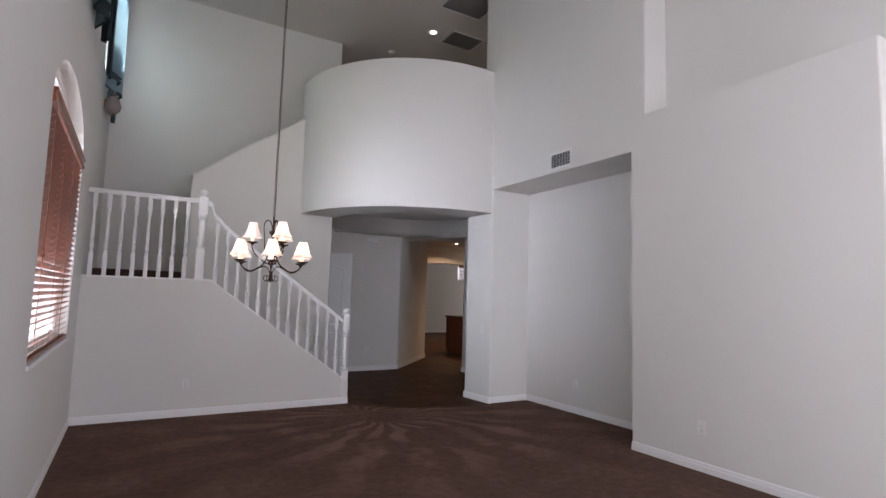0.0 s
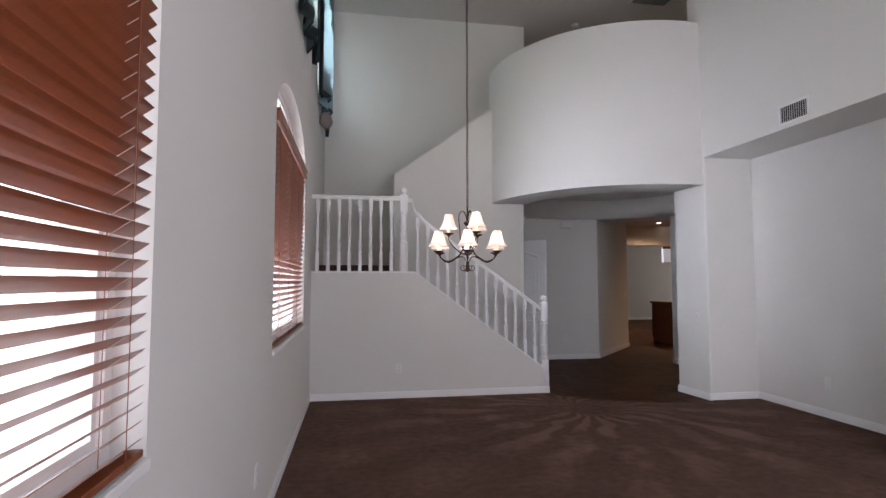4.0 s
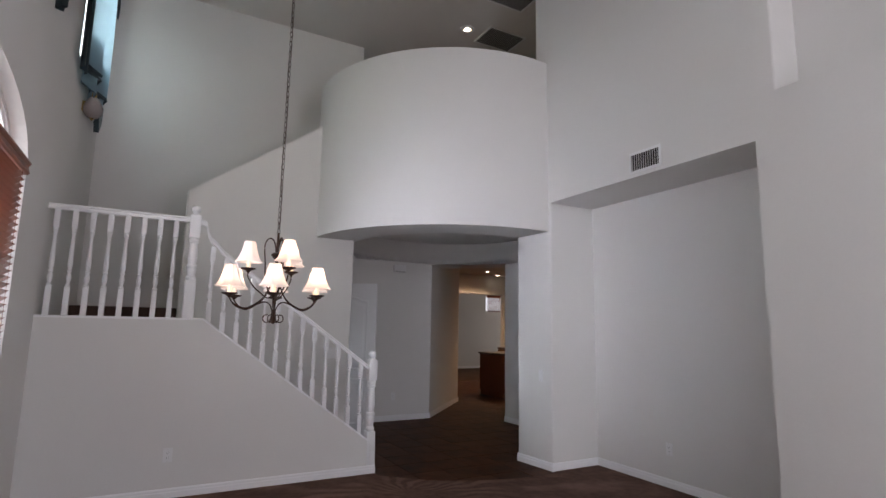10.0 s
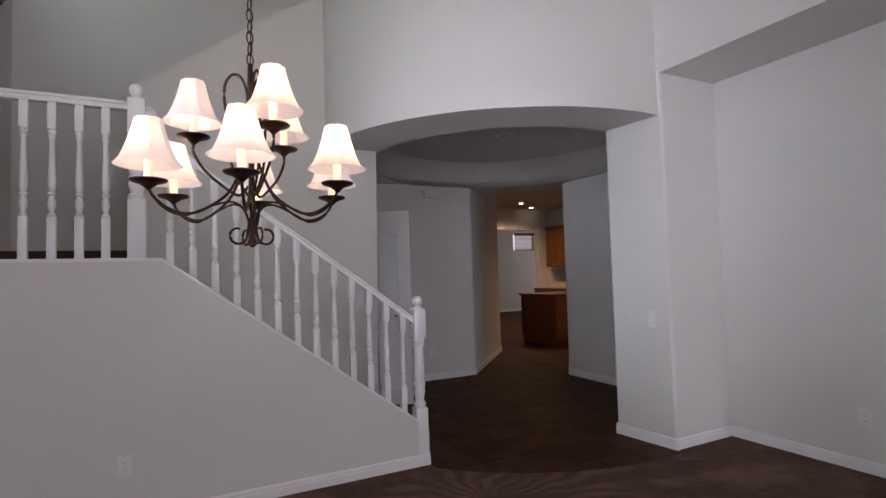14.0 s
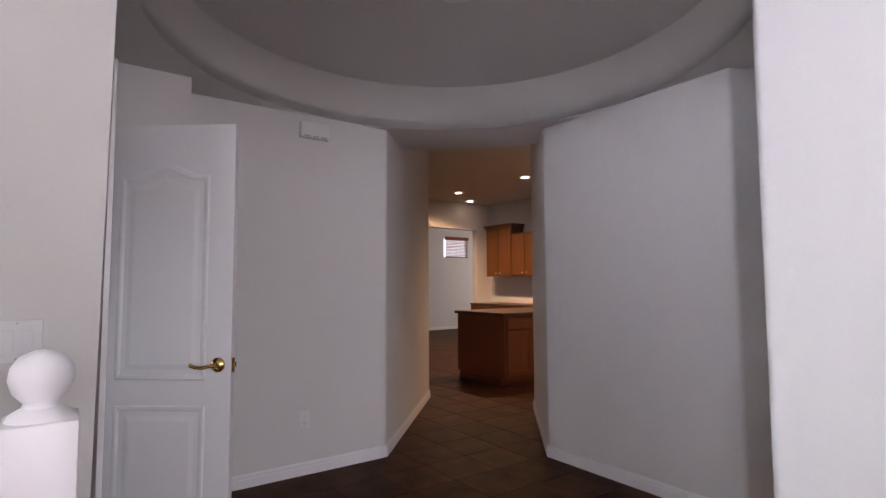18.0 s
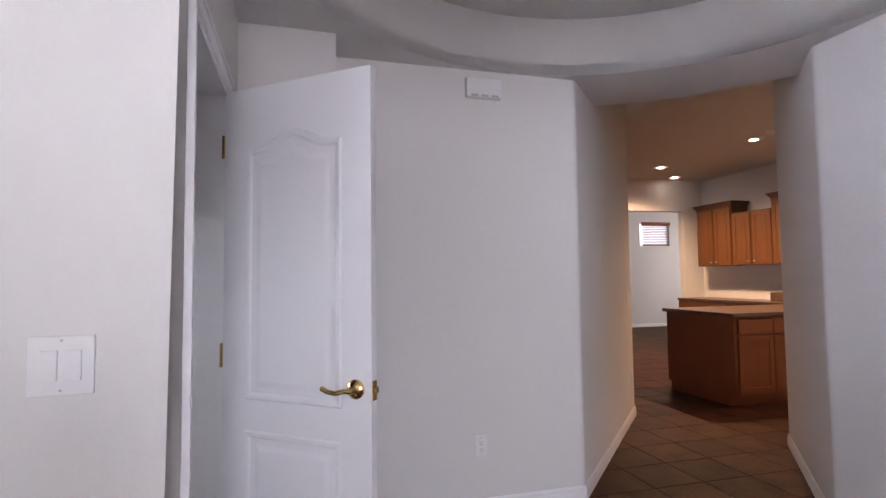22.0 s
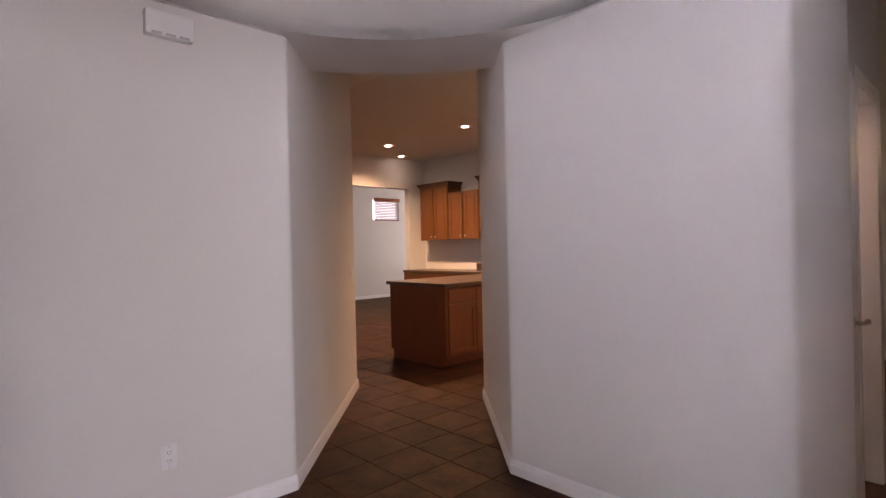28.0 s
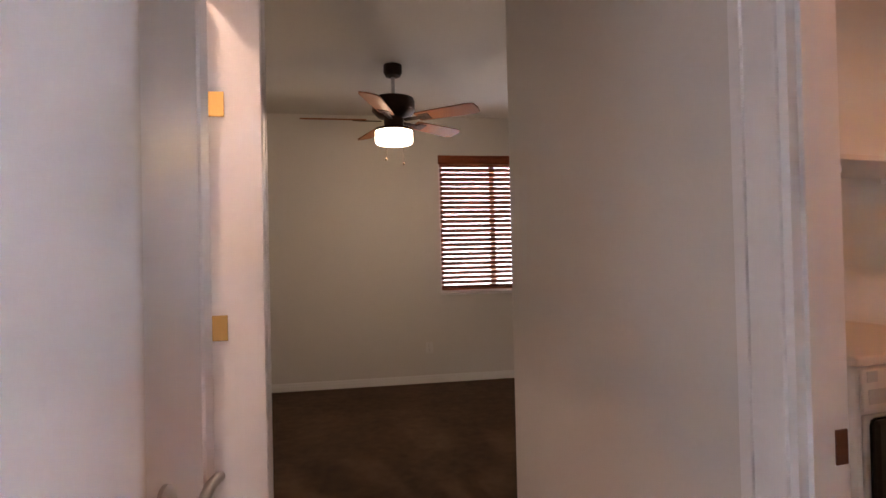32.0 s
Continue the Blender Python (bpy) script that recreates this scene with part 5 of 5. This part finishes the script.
# ---- laundry ----
th = thing("clothes_dryer", pose(6.136, 4.682, 0, 0, 0, 8.2) @ pose(-5.97, -4.795, 0), "white front-loading dryer with a black round-cornered door", "dryer")
DX0, DX1, DY_0, DY_1 = 6.0, 6.72, 4.12, 4.82
part("body", boxes((DX0, DX1, DY_0, DY_1, 0.02, 0.95), bevel=0.012), APPLIANCE, th)
part("top", boxes((DX0 - 0.005, DX1, DY_0 - 0.003, DY_1 + 0.003, 0.955, 0.985), bevel=0.01), APPLIANCE, th)
part("control_panel", boxes((DX0 - 0.012, DX0, DY_0 + 0.01, DY_1 - 0.01, 0.835, 0.95), bevel=0.006), APPLIANCE, th)
part("door", boxes((DX0 - 0.03, DX0, DY_0 + 0.06, DY_1 - 0.025, 0.16, 0.82), bevel=0.02), BLACKGLASS, th, "black glass door")
part("door_surround", boxes((DX0 - 0.015, DX0, DY_0 + 0.04, DY_1 - 0.012, 0.14, 0.828), bevel=0.007), STEEL, th)
part("knob", lathe(bmesh.new(), [(0.04, 0), (0.04, 0.01), (0.03, 0.014), (0.028, 0.035), (0.002, 0.037)], 24, Matrix.Translation((DX0 - 0.012, 4.47, 0.90)) @ Matrix.Rotation(-math.pi / 2, 4, "Y")), STEEL, th, "steel dial", True)
part("drawer_recess", boxes((DX0 - 0.014, DX0 - 0.011, 4.63, 4.79, 0.855, 0.895)), GRILLE, th)
part("badge", boxes((DX0 - 0.014, DX0 - 0.011, 4.755, 4.795, 0.915, 0.945)), GRILLE, th)
for y in (DY_0 + 0.08, DY_1 - 0.08):
    for x in (DX0 + 0.08, DX1 - 0.08):
        part("foot", lathe(bmesh.new(), [(0.02, 0), (0.02, 0.02)], 10, Matrix.Translation((x, y, 0))), DARK, th)
th = thing("laundry_shelf", pose(6.80, 4.3, 0, 0, 0, 8.2) @ pose(-6.70, -4.3, 0), "long white wall shelf over the dryer", "shelf")
part("board", boxes((6.40, 6.80, 3.32, 5.28, 1.585, 1.605), bevel=0.002), APPLIANCE, th)
for y in (3.7, 4.3, 4.9):
    part("bracket", boxes((6.5, 6.80, y - 0.01, y + 0.01, 1.56, 1.585), (6.785, 6.80, y - 0.01, y + 0.01, 1.36, 1.56)), PLASTIC, th)
th = thing("strike_plate", SKEW, "small dark copper strike plate on the laundry door jamb", "strike plate")
part("plate", boxes((-0.1215, -0.1175, -0.122, -0.092, 0.86, 0.928)), COPPER, th)
spot("laundry_lamp", (5.7, 4.3, ROOMC - 0.1), 3.3, (1.0, 0.38, 0.09), 165)
downlight(5.7, 4.3, ROOMC, True, "lit round laundry ceiling light")
# unseen fixture, added to warm the corridor's south wall
downlight(6.0, 7.0, ROOMC, True, "lit round ceiling light added in the unseen bathroom", 6.0, (1.0, 0.64, 0.43), 170)
# ---- bedroom ----
w = tagged(new("window_7"), "white framed bedroom window behind wooden blinds", "window", kind="structure")
y0, y1, z0, z1 = BW
part("window_frame", boxes((10.24, 10.30, y0, y0 + 0.05, z0, z1), (10.24, 10.30, y1 - 0.05, y1, z0, z1), (10.24, 10.30, y0 + 0.05, y1 - 0.05, z0, z0 + 0.05), (10.24, 10.30, y0 + 0.05, y1 - 0.05, z1 - 0.05, z1), (10.24, 10.30, 4.6, 4.65, z0 + 0.05, z1 - 0.05)), TRIM, w)
pane = part("pane", boxes((10.268, 10.274, y0 + 0.04, y1 - 0.04, z0 + 0.04, z1 - 0.04)), GLASS, w)
pane.visible_shadow = False
part("window_sill", boxes((10.155, 10.30, y0, y1, z0 - 0.02, z0 - 0.001)), TRIM, w)
blinds(Matrix.Translation((10.235, (y0 + y1) / 2, z1 - 0.005)) @ Matrix.Rotation(math.pi / 2, 4, "Z"), 1.12, 1.36, 27, 48, "cherry wood slatted blinds, open, in the bedroom window")

FX, FY = 8.782, 5.747
th = thing("ceiling_fan", pose(FX, FY, 0), "dark bronze five-blade ceiling fan with a lit drum light", "ceiling fan")
part("canopy", lathe(bmesh.new(), [(0.068, ROOMC), (0.068, ROOMC - 0.055), (0.055, ROOMC - 0.08), (0.02, ROOMC - 0.09)], 24), BRONZE, th, smooth=True)
part("downrod", lathe(bmesh.new(), [(0.014, ROOMC - 0.25), (0.014, ROOMC - 0.08)], 12), STEEL, th, smooth=True)
part("motor", lathe(bmesh.new(), [(0.03, 2.46), (0.10, 2.455), (0.15, 2.44), (0.158, 2.42), (0.158, 2.35), (0.12, 2.31), (0.075, 2.295), (0.07, 2.225), (0.09, 2.22), (0.002, 2.22)], 28), BRONZE, th, smooth=True)
part("drum_light", lathe(bmesh.new(), [(0.13, 2.205), (0.138, 2.196), (0.138, 2.128), (0.128, 2.113), (0.002, 2.105)], 28), FANGLASS, th, "glowing frosted glass drum", True)
part("light_ring", lathe(bmesh.new(), [(0.09, 2.224), (0.141, 2.217), (0.141, 2.200), (0.09, 2.202)], 28), BRONZE, th, smooth=True)
blade = bmesh.new()
outline = [(0.20, -0.055), (0.30, -0.062), (0.62, -0.072), (0.66, -0.06), (0.672, 0.0), (0.66, 0.06), (0.62, 0.072), (0.30, 0.062), (0.20, 0.055)]
prism(blade, outline, "z", -0.004, 0.004)
bmx = mesh("blade", blade, FANBLADE)
irm = mesh("blade_iron", boxes((0.09, 0.26, -0.018, 0.018, -0.012, -0.004), (0.22, 0.30, -0.04, 0.04, -0.010, -0.0045), bevel=0.002), BRONZE)
for k in range(5):
    m = pose(0, 0, 2.285, 0, 0, 18 + 72 * k) @ pose(0, 0, 0, -13)
    o = new("blade", bmx)
    o.parent, o.matrix_local = th, m
    i = new("blade_iron", irm)
    i.parent = o
for dx, z in ((0.06, 2.01), (-0.07, 1.98)):
    part("pull_chain", lathe(tube(bmesh.new(), [(0, dx, 2.112), (0, dx, z)], 0.0012, 4), [(0.003, z), (0.011, z - 0.012), (0.003, z - 0.026)], 8, Matrix.Translation((0, dx, 0))), BRONZE, th)
bulb("fan_lamp", (FX, FY, 2.06), 1.9, (1.0, 0.70, 0.38), 0.1)

# ---- floor tiles ----
PITCH = 0.356
bm = bmesh.new()
h = PITCH / 2 - 0.002
box(bm, -h, h, -h, h, -0.010, 0.0)
top = [e for e in bm.edges if all(v.co.z > -0.001 for v in e.verts)]
bmesh.ops.bevel(bm, geom=top, offset=0.003, segments=1, affect="EDGES")
tile = mesh("tile", bm, TILE)
floor = bpy.data.objects["floor"]
for i in range(-8, 14):
    for j in range(-10, 15):
        x, y = 4.758 + PITCH * (i + 0.5), 8.208 + PITCH * (j + 0.5)
        hall = 2.2 < x < 5.4 and 5.0 < y < 8.7 and (x - CO[0]) ** 2 + (y - CO[1]) ** 2 < 5.2
        passage = 4.2 < x < 9.0 and 7.6 < y < 13.4 and y - x < 4.9 + max(0, y - 10) * 1.2
        corridor = 4.4 < x < 7.0 and 5.0 < y < 6.4
        if hall or passage or corridor:
            o = new("tile", tile)
            o.parent = floor
            o.matrix_local = pose(x, y, random.uniform(-0.0006, 0.0006), 0, 0, 90 * random.randrange(4))
